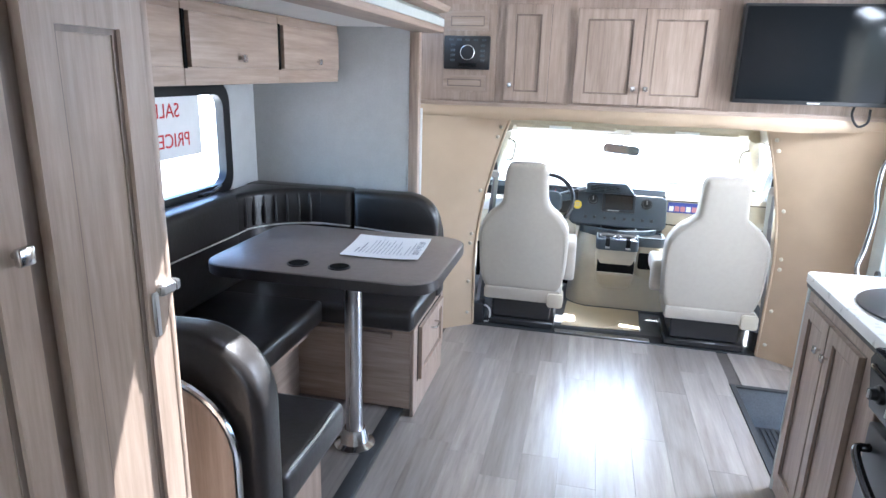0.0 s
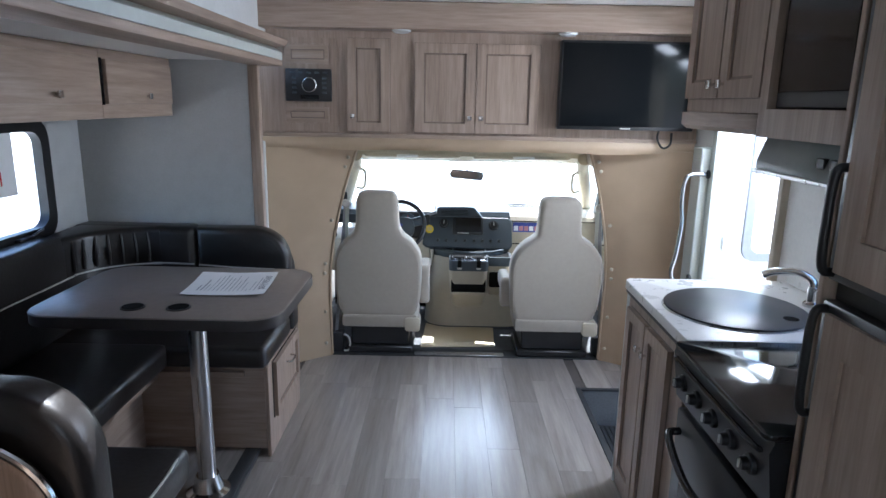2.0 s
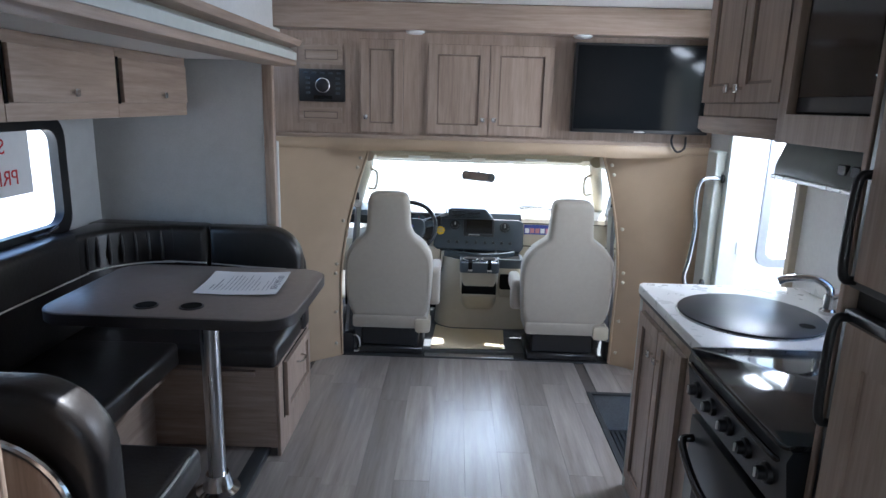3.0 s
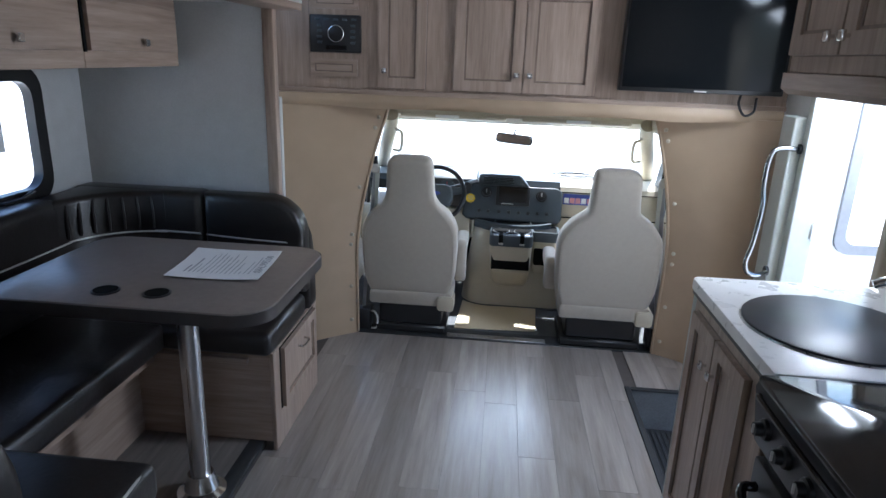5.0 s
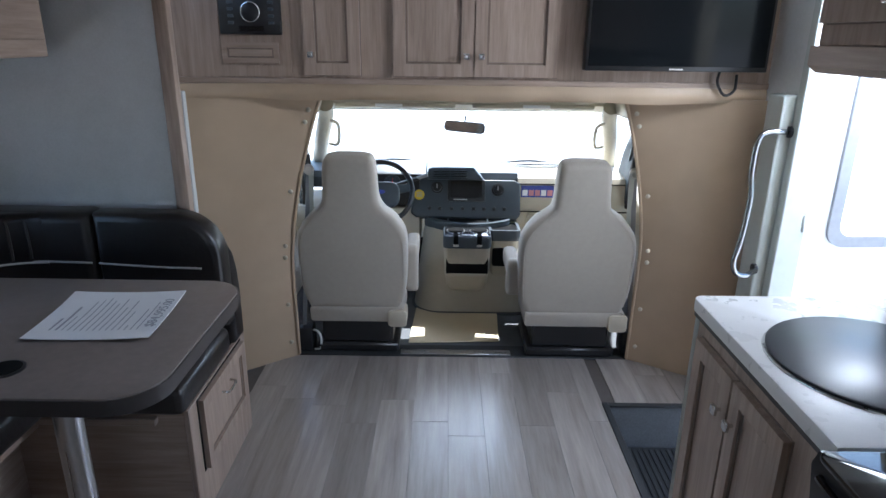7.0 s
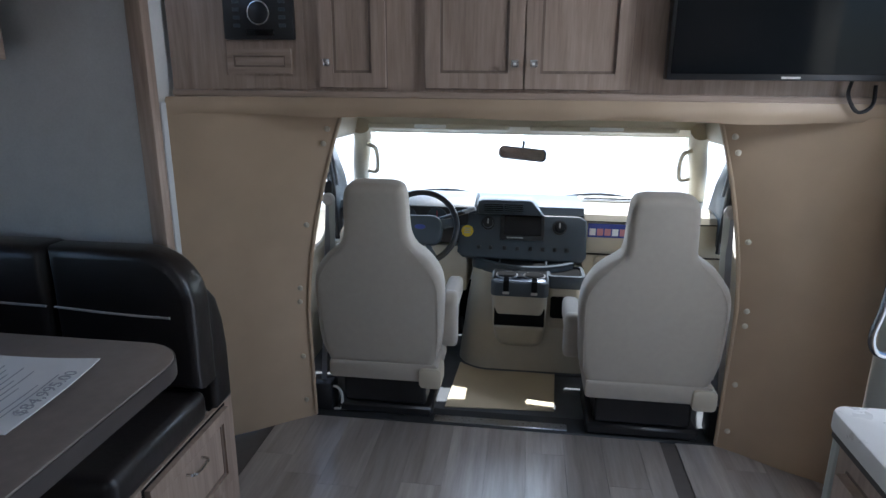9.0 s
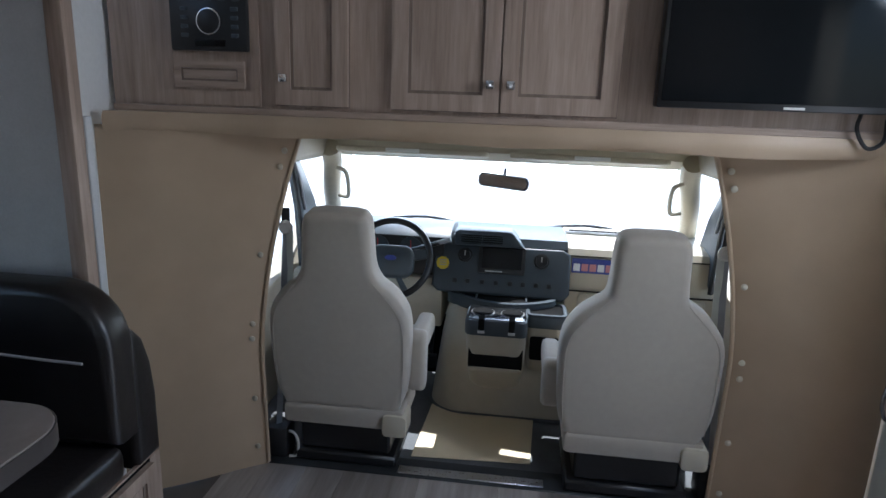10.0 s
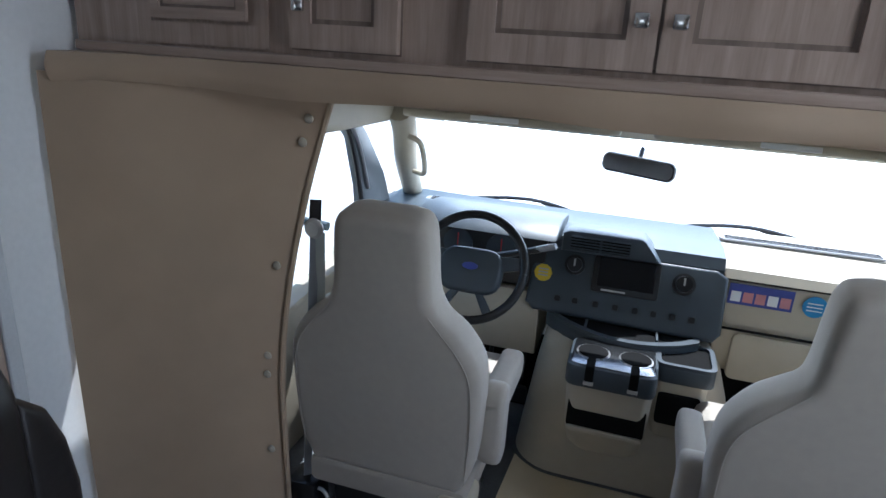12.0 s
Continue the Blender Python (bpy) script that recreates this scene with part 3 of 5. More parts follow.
side = thing("dinette_side_bench", (-1.3, 2.2, 0.022), "black vinyl bench along the window with a low wood base", "bench")
part("base", box(-1.58, 1.30, 0.022, -1.14, 2.70, 0.40, 0.003), oak_y, side)
part("front_ledge", box(-1.14, 1.78, 0.36, -1.06, 2.70, 0.425, 0.004), oak_y, side)
part("seat_cushion", cushion(-1.6, 1.76, 0.43, -0.99, 2.655, 0.54), black_vinyl, side)
part("back_cushion", cushion(-1.62, 1.35, 0.54, -1.47, 2.80, 0.99, 0.04), black_vinyl, side)
curve_pts = [(-1.47 + 0.30 * (1 - math.cos(radians(90 * k / 8))), 2.74 + 0.30 * math.sin(radians(90 * k / 8))) for k in range(9)]
part("corner_back", slab([*curve_pts, (-1.17, 3.16), (-1.60, 3.16), (-1.60, 2.74)], "z", 0.545, 0.985, 0.03, 3), black_vinyl, side)
for k in range(7):
    u, v = curve_pts[1 + k]
    part("pleat", tube(smooth_line([(u + 0.004, v - 0.006, 0.82), (u + 0.009, v - 0.010, 0.87), (u - 0.002, v + 0.004, 0.96)]), 0.007, 6), black_vinyl, side)
part("piping", tube(smooth_line([(-1.465, 1.4, 0.80), (-1.465, 2.70, 0.80), *[(u + 0.004, v - 0.006, 0.805) for u, v in curve_pts[1:]]]), 0.004, 6), piping_grey, side)

near = thing("dinette_bench", (-1.0, 1.5, 0.022), "black vinyl dinette bench with a rounded wood-backed end", "bench")
part("base", box(-1.55, 1.28, 0.0, -0.62, 1.74, 0.43, 0.003), oak_v, near)
part("seat_cushion", cushion(-1.6, 1.36, 0.43, bx + 0.005, 1.80, 0.545), black_vinyl, near)
part("seat_piping", tube(smooth_line([(bx - 0.01, 1.40, 0.535), (bx, 1.6, 0.54), (bx - 0.015, 1.77, 0.535)]), 0.004, 6), piping_grey, near)
part("back_cushion", bench_back(-1.6, bx + 0.005, 1.255, 1.37, 0.43, 0.98, 0.19), black_vinyl, near)
part("back_panel", bench_back(-1.6, bx - 0.045, 1.215, 1.255, 0.0, 0.875, 0.20), oak_v, near)
part("edge_trim", tube(arc_line(-1.6, bx - 0.04, 1.22, 0.02, 0.88, 0.20), 0.010, 8), chrome, near, "bright edge trim round the back panel")

PLACE = Matrix()
table = thing("dinette_table", (-0.69, 2.215, 0.041), "taupe dinette table with rounded corners on one steel leg", "table")
TOP = rounded(-1.15, 1.895, -0.305, 2.54, 0.11, 8)
HOLES = ((-0.815, 2.0), (-0.662, 2.005))
top = part("tabletop", slab(TOP, "z", 0.842, 0.880, 0.004), table_top, table)
part("edge_band", ring_slab([(u * 1.0, v) for u, v in rounded(-1.153, 1.892, -0.302, 2.543, 0.112, 8)], rounded(-1.145, 1.90, -0.31, 2.535, 0.107, 8), "z", 0.840, 0.876), table_edge, top)
for u, v in HOLES:
    cup = part("cup_holder", lathe([(0.040, -0.03), (0.040, 0.003), (0.036, 0.004)], (u, v, 0.880)), black_plastic, top, "black cup holder")
    # dark disc on top paints the shaded depth of the holder
    part("well", lathe([(0.034, 0), (0.034, 0.0008)], (u, v, 0.8842)), gap_shade, cup)
part("leg", lathe([(0.034, 0.05), (0.034, 0.842)], (-0.692, 2.215, 0)), steel, table, "brushed steel leg")
part("leg_socket", lathe([(0.085, 0.041), (0.085, 0.049), (0.060, 0.062), (0.048, 0.10), (0.044, 0.12), (0.036, 0.12)], (-0.692, 2.215, 0)), chrome, table, "chrome floor socket")
part("top_plate", lathe([(0.04, 0.79), (0.09, 0.837), (0.09, 0.843)], (-0.692, 2.215, 0)), black_plastic, table)

sheet = thing("price_sheet", (-0.57, 2.25, 0.881), "white printed sheets lying on the table", "paper")
pb = bmesh.new()
P0, PU, PV = Vector((-0.713, 2.137, 0.8815)), Vector((0.297, 0.008, 0)), Vector((-0.012, 0.258, 0))
grid = [[pb.verts.new(P0 + PU * (i / 12) + PV * (j / 9) + Vector((0, 0, 0.004 + 0.018 * (i / 12 - 0.4) ** 2 + 0.012 * (j / 9) ** 3))) for i in range(13)] for j in range(10)]
for a, b in zip(grid, grid[1:]):
    for k in range(12):
        pb.faces.new((a[k], a[k + 1], b[k + 1], b[k]))
page = part("page", pb, paper_white, sheet)
page.modifiers.new("thick", "SOLIDIFY").thickness = 0.002
for j in range(15):
    f = 0.14 + 0.05 * j
    w = (0.25, 0.5, 0.3, 0.62, 0.66, 0.7, 0.64, 0.58, 0.68, 0.5, 0.64, 0.4, 0.1, 0.45, 0.6)[j]
    pts = []
    for i in range(9):
        u = 0.16 + w * i / 8
        pts.append(P0 + PU * f + PV * u + Vector((0, 0, 0.0062 + 0.018 * (f - 0.4) ** 2 + 0.012 * u ** 3)))
    lb = bmesh.new()
    lo, hi = [lb.verts.new(p) for p in pts], [lb.verts.new(p + PU * (0.02 if j < 2 else 0.010)) for p in pts]
    for k in range(8):
        lb.faces.new((lo[k], lo[k + 1], hi[k + 1], hi[k]))
    part("print_line", lb, ink, page, "line of small grey print")

writing("price", "$84,995.00", 0.034, Matrix.Translation(P0 + PU * 0.93 + PV * 0.5 + Vector((0, 0, 0.0155))) @ pose(0, 0, 0, 0, -3, 92), ink, sheet)
PLACE = SLIDE

# ---- cabinets over the dinette ----
ux = -1.115
for y0, y1, ky in ((2.54, 3.16, 2.866), (1.90, 2.52, 2.198), (1.28, 1.88, 1.55)):
    cab = thing("wall_cabinet", (-1.36, (y0 + y1) / 2, 1.52), "ash-coloured wood wall cabinet over the dinette", "cabinet", "cabinets over the dinette")
    part("body", merge(box(XS + 0.002, y0 - 0.009, 1.52, ux, y1 + 0.009, 1.788, 0.002)), oak_y, cab)
    dr = part("door", slab(rect((y0, 1.578, y1 - 0.03, 1.748)), "x", ux + 0.002, ux + 0.022, 0.003), oak_y, cab)
    # near-black strip painting the shaded gap beside the door
    part("reveal", slab(rect((y0 - 0.014, 1.574, y0, 1.752)), "x", ux + 0.001, ux + 0.006), gap_shade, cab)
    part("knob", merge(lathe([(0.005, 0), (0.005, 0.012)], (ux + 0.022, ky, 1.611), TO_RIGHT, 8), box(ux + 0.034, ky - 0.0125, 1.5985, ux + 0.044, ky + 0.0125, 1.6235, 0.003)), chrome, dr)

PLACE = Matrix()
# ---- wardrobe beside the dinette ----
ward = thing("wardrobe", (-0.65, 0.55, 0), "tall ash-coloured wood wardrobe with a framed door", "wardrobe")
part("body", box(XL + 0.002, -0.4, 0.0, -0.565, 0.93, 2.078, 0.004), oak_v, ward)
panel_door(ward, "x", (0.705, 0.06, 0.928, 1.65), -0.565, 1, None, 0.05)
# wide dark brown strip paints the shadow between the two doors
part("reveal", slab(rect((0.665, 0.02, 0.705, 2.06)), "x", -0.566, -0.563), oak_groove_shade, ward)
panel_door(ward, "x", (0.20, 0.06, 0.665, 1.65), -0.565, 1, (0.643, 1.315), 0.05)
part("edge_post", box(-0.575, 0.929, 0.0, -0.547, 0.95, 2.076, 0.006, 2), oak_v, ward)
part("door_catch", merge(box(-0.548, 0.90, 1.17, -0.53, 0.95, 1.19, 0.004), box(-0.545, 0.885, 1.10, -0.538, 0.90, 1.18, 0.003)), steel, ward)

# ---- kitchen ----
kx = 0.978
base = thing("base_cabinet", (1.28, 2.1, 0), "pale ash-wood kitchen base cabinet with two doors", "cabinet")
part("body", box(kx, 1.79, 0.0, XR - 0.002, 2.42, 0.862, 0.003), oak_v, base)
part("corner_trim", tube([(kx + 0.004, 2.42, 0.0), (kx + 0.004, 2.42, 0.86)], 0.012, 8), alu, base)
panel_door(base, "x", (2.145, 0.08, 2.37, 0.80), kx, -1, (2.175, 0.70), 0.045)
panel_door(base, "x", (1.90, 0.08, 2.135, 0.80), kx, -1, (2.105, 0.70), 0.045)
outline_gap(base, "x", (1.90, 0.08, 2.37, 0.80), kx, -1)
ctop = thing("countertop", (1.28, 2.1, 0.862), "speckled white countertop with a rounded corner", "countertop")
part("slab", slab(rounded(0.955, 1.745, XR - 0.003, 2.43, 0.03, 6, (0, 0, 0, 1)), "z", 0.862, 0.90, 0.006), counter_white, ctop)
part("under_edge", box(0.962, 1.76, 0.845, 0.976, 2.415, 0.862, 0.002), table_edge, ctop)
part("backsplash", box(XR - 0.03, 1.2, 0.90, XR - 0.003, 2.40, 0.96, 0.004), counter_white, ctop)
sink = thing("sink", (1.25, 2.11, 0.9), "round sink under a dark flat cover", "sink")
part("rim", lathe([(0.236, 0), (0.235, 0.003), (0.229, 0.004)], (1.225, 2.045, 0.9), None, 48), steel, sink)
part("cover", lathe([(0.230, 0.003), (0.230, 0.009), (0.226, 0.011)], (1.225, 2.045, 0.9), None, 48), shader("dark_sink_cover", (0.03, 0.034, 0.04), 0.33, spots=0.1), sink, "dark smooth round cover")
# the hole is a thin dark disc, its shade put in as colour
part("finger_hole_shade", lathe([(0.024, 0.011), (0.024, 0.0118)], (1.355, 1.925, 0.9)), gap_shade, sink)
tap = thing("faucet", (1.52, 2.12, 0.9), "chrome kitchen faucet with an arched spout", "faucet")
part("base", lathe([(0.03, 0), (0.03, 0.012), (0.022, 0.02), (0.02, 0.07)], (1.52, 2.10, 0.9)), chrome, tap)
part("spout", tube(smooth_line([(1.52, 2.10, 0.95), (1.515, 2.11, 0.99), (1.47, 2.13, 1.015), (1.40, 2.15, 1.01), (1.365, 2.16, 0.995)]), 0.014, 10), chrome, tap)
part("lever", tube(smooth_line([(1.52, 2.09, 0.96), (1.53, 2.04, 0.985), (1.53, 2.0, 0.99)]), 0.008, 8), chrome, tap)
bottle = thing("soap_bottle", (1.53, 1.96, 0.9), "small clear bottle by the sink", "bottle")
part("body", lathe([(0.024, 0), (0.026, 0.01), (0.026, 0.09), (0.012, 0.11), (0.012, 0.125)], (1.53, 1.93, 0.9)), paper_white, bottle)

stove = thing("stove", (1.27, 1.48, 0), "black gas range with knobs and an oven door", "stove")
part("body", box(0.985, 1.185, 0.0, XR - 0.002, 1.755, 0.855, 0.004), black_plastic, stove)
part("glass_cover", slab(rounded(0.912, 1.185, 1.56, 1.735, 0.02, 4), "z", 0.888, 0.902, 0.004), black_gloss, stove, "folded glossy black glass cover")
part("control_panel", slab([(0.985, 0.70), (0.945, 0.72), (0.925, 0.86), (0.935, 0.885), (0.985, 0.885)], "y", 1.185, 1.758), black_plastic, stove)
for k in range(5):
    y = 1.265 + k * 0.105
    kn = part("knob", lathe([(0.026, 0), (0.024, 0.012), (0.017, 0.014), (0.015, 0.03)], (0.936, y, 0.79), TO_LEFT), black_plastic, stove)
    part("pointer", box(0.902, y - 0.003, 0.78, 0.907, y + 0.003, 0.802, 0.001), piping_grey, kn)
od = part("oven_door", box(0.945, 1.20, 0.13, 0.983, 1.74, 0.69, 0.008, 2), black_plastic, stove)
part("oven_window", box(0.9435, 1.27, 0.24, 0.946, 1.67, 0.52, 0.001), black_gloss, od)
part("handle", tube(smooth_line([(0.945, 1.70, 0.63), (0.905, 1.68, 0.62), (0.89, 1.47, 0.58), (0.905, 1.26, 0.62), (0.945, 1.24, 0.63)]), 0.012, 10), black_gloss, od)
part("rail", tube(smooth_line([(0.93, 1.22, 0.85), (0.915, 1.26, 0.855), (0.915, 1.68, 0.855), (0.93, 1.72, 0.85)]), 0.007, 8), black_gloss, stove)

upper = thing("wall_cabinet", (1.33, 1.95, 1.53), "ash-wood wall cabinet with two doors over the counter", "cabinet")
cx = 1.065
part("body", box(cx, 1.66, 1.555, XR - 0.002, 2.24, 2.078, 0.003), oak_v, upper)
panel_door(upper, "x", (1.955, 1.60, 2.215, 2.05), cx, -1, (1.985, 1.64), 0.05)
panel_door(upper, "x", (1.685, 1.60, 1.945, 2.05), cx, -1, (1.915, 1.64), 0.05)
outline_gap(upper, "x", (1.685, 1.60, 2.215, 2.05), cx, -1)
part("light_rail", slab([(cx - 0.012, 1.515), (cx + 0.008, 1.50), (cx + 0.03, 1.515), (XR - 0.002, 1.53), (XR - 0.002, 1.555), (cx - 0.012, 1.555)], "y", 1.66, 2.25, 0.004), oak_y, upper, "rounded wood bottom rail")
micro = thing("microwave", (1.33, 1.42, 1.53), "black built-in microwave in a wood surround", "microwave")
part("surround", ring_slab(rect((1.17, 1.50, 1.655, 2.076)), rect((1.21, 1.57, 1.615, 2.0)), "x", cx - 0.03, XR - 0.002), oak_v, micro)
part("body", box(cx - 0.01, 1.212, 1.572, XR - 0.05, 1.613, 1.998, 0.004), black_plastic, micro)
part("door_window", box(cx - 0.016, 1.30, 1.61, cx - 0.009, 1.60, 1.96, 0.002), black_gloss, micro)
part("handle", tube(smooth_line([(cx - 0.012, 1.27, 1.64), (cx - 0.035, 1.27, 1.66), (cx - 0.035, 1.27, 1.90), (cx - 0.012, 1.27, 1.92)]), 0.008, 8), black_gloss, micro)
hood = thing("range_hood", (1.35, 1.45, 1.40), "green-grey metal range hood with a bright lip", "range hood")
part("body", slab([(XR - 0.004, 1.498), (cx + 0.0, 1.498), (cx - 0.02, 1.44), (cx - 0.02, 1.415), (XR - 0.004, 1.40)], "y", 1.185, 1.655, 0.004), shader("grey_enamel", (0.17, 0.195, 0.185), 0.35), hood)
part("lip", box(cx - 0.028, 1.185, 1.408, cx - 0.018, 1.655, 1.418, 0.002), steel, hood)
for k in range(2):
    part("switch", box(cx - 0.021, 1.30 + 0.05 * k, 1.445, cx - 0.008, 1.33 + 0.05 * k, 1.468, 0.002), black_plastic, hood)

fridge = thing("refrigerator", (1.3, 0.85, 0), "tall fridge with wood door panels and black handles", "refrigerator")
fx = 0.975
part("body", box(fx + 0.02, 0.52, 0.0, XR - 0.002, 1.165, 2.0, 0.004), black_plastic, fridge)
part("surround", merge(box(fx - 0.005, 1.166, 0.0, XR - 0.002, 1.184, 2.076, 0.003), box(fx - 0.005, 0.50, 2.0, XR - 0.002, 1.166, 2.076, 0.003), box(fx - 0.005, 0.49, 0, XR - 0.002, 0.515, 2.0, 0.003)), oak_v, fridge)
for z0, z1, ha, hb in ((0.08, 1.215, 0.98, 1.20), (1.255, 1.98, 1.27, 1.47)):
    d = part("door", box(fx - 0.008, 0.53, z0, fx + 0.02, 1.155, z1, 0.006, 2), black_plastic, fridge)
    fr = ring_slab(rect((0.545, z0 + 0.02, 1.125, z1 - 0.02)), rect((0.61, z0 + 0.09, 1.06, z1 - 0.09)), "x", fx - 0.008, fx - 0.018)
    part("door_frame", fr, oak_v, d)
    part("door_panel", slab(rect((0.61, z0 + 0.09, 1.06, z1 - 0.09)), "x", fx - 0.007, fx - 0.011), oak_v, d)
    part("handle", tube(smooth_line([(fx - 0.005, 1.14, ha), (fx - 0.03, 1.14, ha + 0.012), (fx - 0.034, 1.14, (ha + hb) / 2), (fx - 0.03, 1.14, hb - 0.012), (fx - 0.005, 1.14, hb)]), 0.009, 10), black_plastic, d)

# ---- entry: step well, grab bar, open door ----
well = thing("entry_step", (1.3, 2.9, -0.42), "grey recessed entry step well with a ribbed tread", "step", kind="structure")
part("side_wall", box(1.0, 2.46, -0.45, 1.012, 3.31, -0.006, 0), carpet, well)
part("front_wall", box(1.012, 3.29, -0.45, XR, 3.31, -0.006, 0), carpet, well)
part("rear_wall", box(1.012, 2.46, -0.45, XR, 2.48, -0.006, 0), carpet, well)
part("tread", box(1.012, 2.48, -0.24, XR + 0.03, 3.29, -0.21, 0.006), rubber, well)
for k in range(22):
    part("rib", box(1.03 + k * 0.026, 2.50, -0.211, 1.042 + k * 0.026, 3.27, -0.204, 0.002), rubber, well)
part("edge_trim", merge(box(0.992, 2.46, -0.004, 1.02, 3.315, 0.006, 0.002), box(1.02, 3.285, -0.004, XR, 3.315, 0.006, 0.002)), rubber, well, "dark edge strip")

frame_d = thing("door_frame", (XR, 2.92, 0), "pale metal frame of the entry doorway", "door frame", kind="structure")
part("jamb", box(XR - 0.03, 3.21, -0.4, XR + 0.07, 3.26, 1.88, 0.004), alu, frame_d)
part("jamb", box(XR - 0.03, 2.53, -0.4, XR + 0.07, 2.565, 1.88, 0.004), beige_plastic, frame_d, "cream door jamb")
part("head", box(XR - 0.03, 2.53, 1.85, XR + 0.07, 3.31, 1.885, 0.004), alu, frame_d)
part("corner_cover", box(XR - 0.07, 3.27, 0.0, XR - 0.005, 3.40, 1.37, 0.006), alu, frame_d, "pale grey-green corner cover")
door = thing("door_1", (XR + 0.07, 3.25, -0.3), "white entry door with a rounded window, standing open", "door", kind="structure")
dm = Matrix.Translation((0, -0.05, 0)) @ about((XR + 0.08, 3.30, 0), 0, 0, 3)
dx0, dx1 = XR + 0.09, XR + 0.75
part("leaf", moved(ring_slab(rounded(dx0, -0.30, dx1, 1.86, 0.06), rounded(dx0 + 0.13, 0.82, dx1 - 0.12, 1.62, 0.055), "y", 3.30, 3.345), dm), white_door, door)
part("window_seal", moved(ring_slab(rounded(dx0 + 0.09, 0.78, dx1 - 0.08, 1.66, 0.07), rounded(dx0 + 0.135, 0.825, dx1 - 0.125, 1.615, 0.05), "y", 3.285, 3.30), dm), grey_seal, door, "grey rubber window surround")
part("pane", moved(box(dx0 + 0.12, 3.32, 0.81, dx1 - 0.11, 3.325, 1.63, 0), dm), clear, door).visible_shadow = False
for z in (0.2, 0.85, 1.55):
    part("hinge", box(XR + 0.055, 3.20, z, XR + 0.095, 3.235, z + 0.07, 0.004), white_door, door)
grab = thing("grab_bar", (1.58, 3.42, 0.60), "bent chrome grab bar beside the doorway", "grab bar")
part("bar", tube(smooth_line([(1.585, 3.26, 1.235), (1.50, 3.25, 1.235), (1.462, 3.24, 1.20), (1.455, 3.235, 1.08), (1.46, 3.22, 0.98), (1.435, 3.19, 0.82), (1.415, 3.18, 0.74), (1.43, 3.18, 0.69), (1.48, 3.19, 0.675), (1.54, 3.25, 0.675)]), 0.011, 10), dark_chrome, grab)
part("flange", lathe([(0.022, 0), (0.022, 0.012)], (1.592, 3.26, 1.235), TO_LEFT), black_plastic, grab)
part("flange", lathe([(0.022, 0), (0.022, 0.012)], (1.552, 3.268, 0.675), TO_LEFT), black_plastic, grab)
ext = thing("fire_extinguisher", (1.548, 3.225, 0.12), "small red fire extinguisher by the door", "fire extinguisher")
part("bottle", lathe([(0.034, 0), (0.036, 0.02), (0.036, 0.19), (0.02, 0.225), (0.014, 0.235)], (1.548, 3.225, 0.12)), red_paint, ext)
part("valve", merge(box(1.535, 3.215, 0.35, 1.56, 3.235, 0.38, 0.003), box(1.50, 3.218, 0.38, 1.56, 3.232, 0.39, 0.003)), black_plastic, ext)
part("bracket", box(1.545, 3.22, 0.20, XR, 3.24, 0.24, 0.003), black_plastic, ext)

# ---- cab ----
structure("cab_floor", merge(box(-0.75, 3.86, -0.05, 1.55, 5.0, 0.0, 0)), carpet, "dark grey cab floor carpet", "floor")
structure("cab_threshold", box(-0.75, 3.735, -0.05, 1.55, 3.862, 0.004, 0.004), rubber, "black rubber threshold into the cab", "threshold")
mat_k = thing("floor_mat", (0.34, 4.1, 0.0), "kraft paper mat on the cab floor", "mat")
kb = bmesh.new()
kg = [[kb.verts.new((0.085 + 0.485 * i / 12 + 0.02 * j / 10, 3.87 + 0.46 * j / 10 + 0.03 * i / 12 - 0.03 * (1 - i / 12) * 0, 0.010 + 0.004 * math.sin(i * 0.9) * math.sin(j * 0.8) + 0.002)) for i in range(13)] for j in range(11)]
for a, b in zip(kg, kg[1:]):
    for k in range(12):
        kb.faces.new((a[k], a[k + 1], b[k + 1], b[k]))
mp_ = part("sheet", kb, kraft, mat_k)
mp_.modifiers.new("thick", "SOLIDIFY").thickness = 0.004
structure("threshold_plate", box(0.05, 3.75, 0.004, 0.62, 3.80, 0.009, 0.002), steel, "metal scuff strip on the threshold", "threshold")


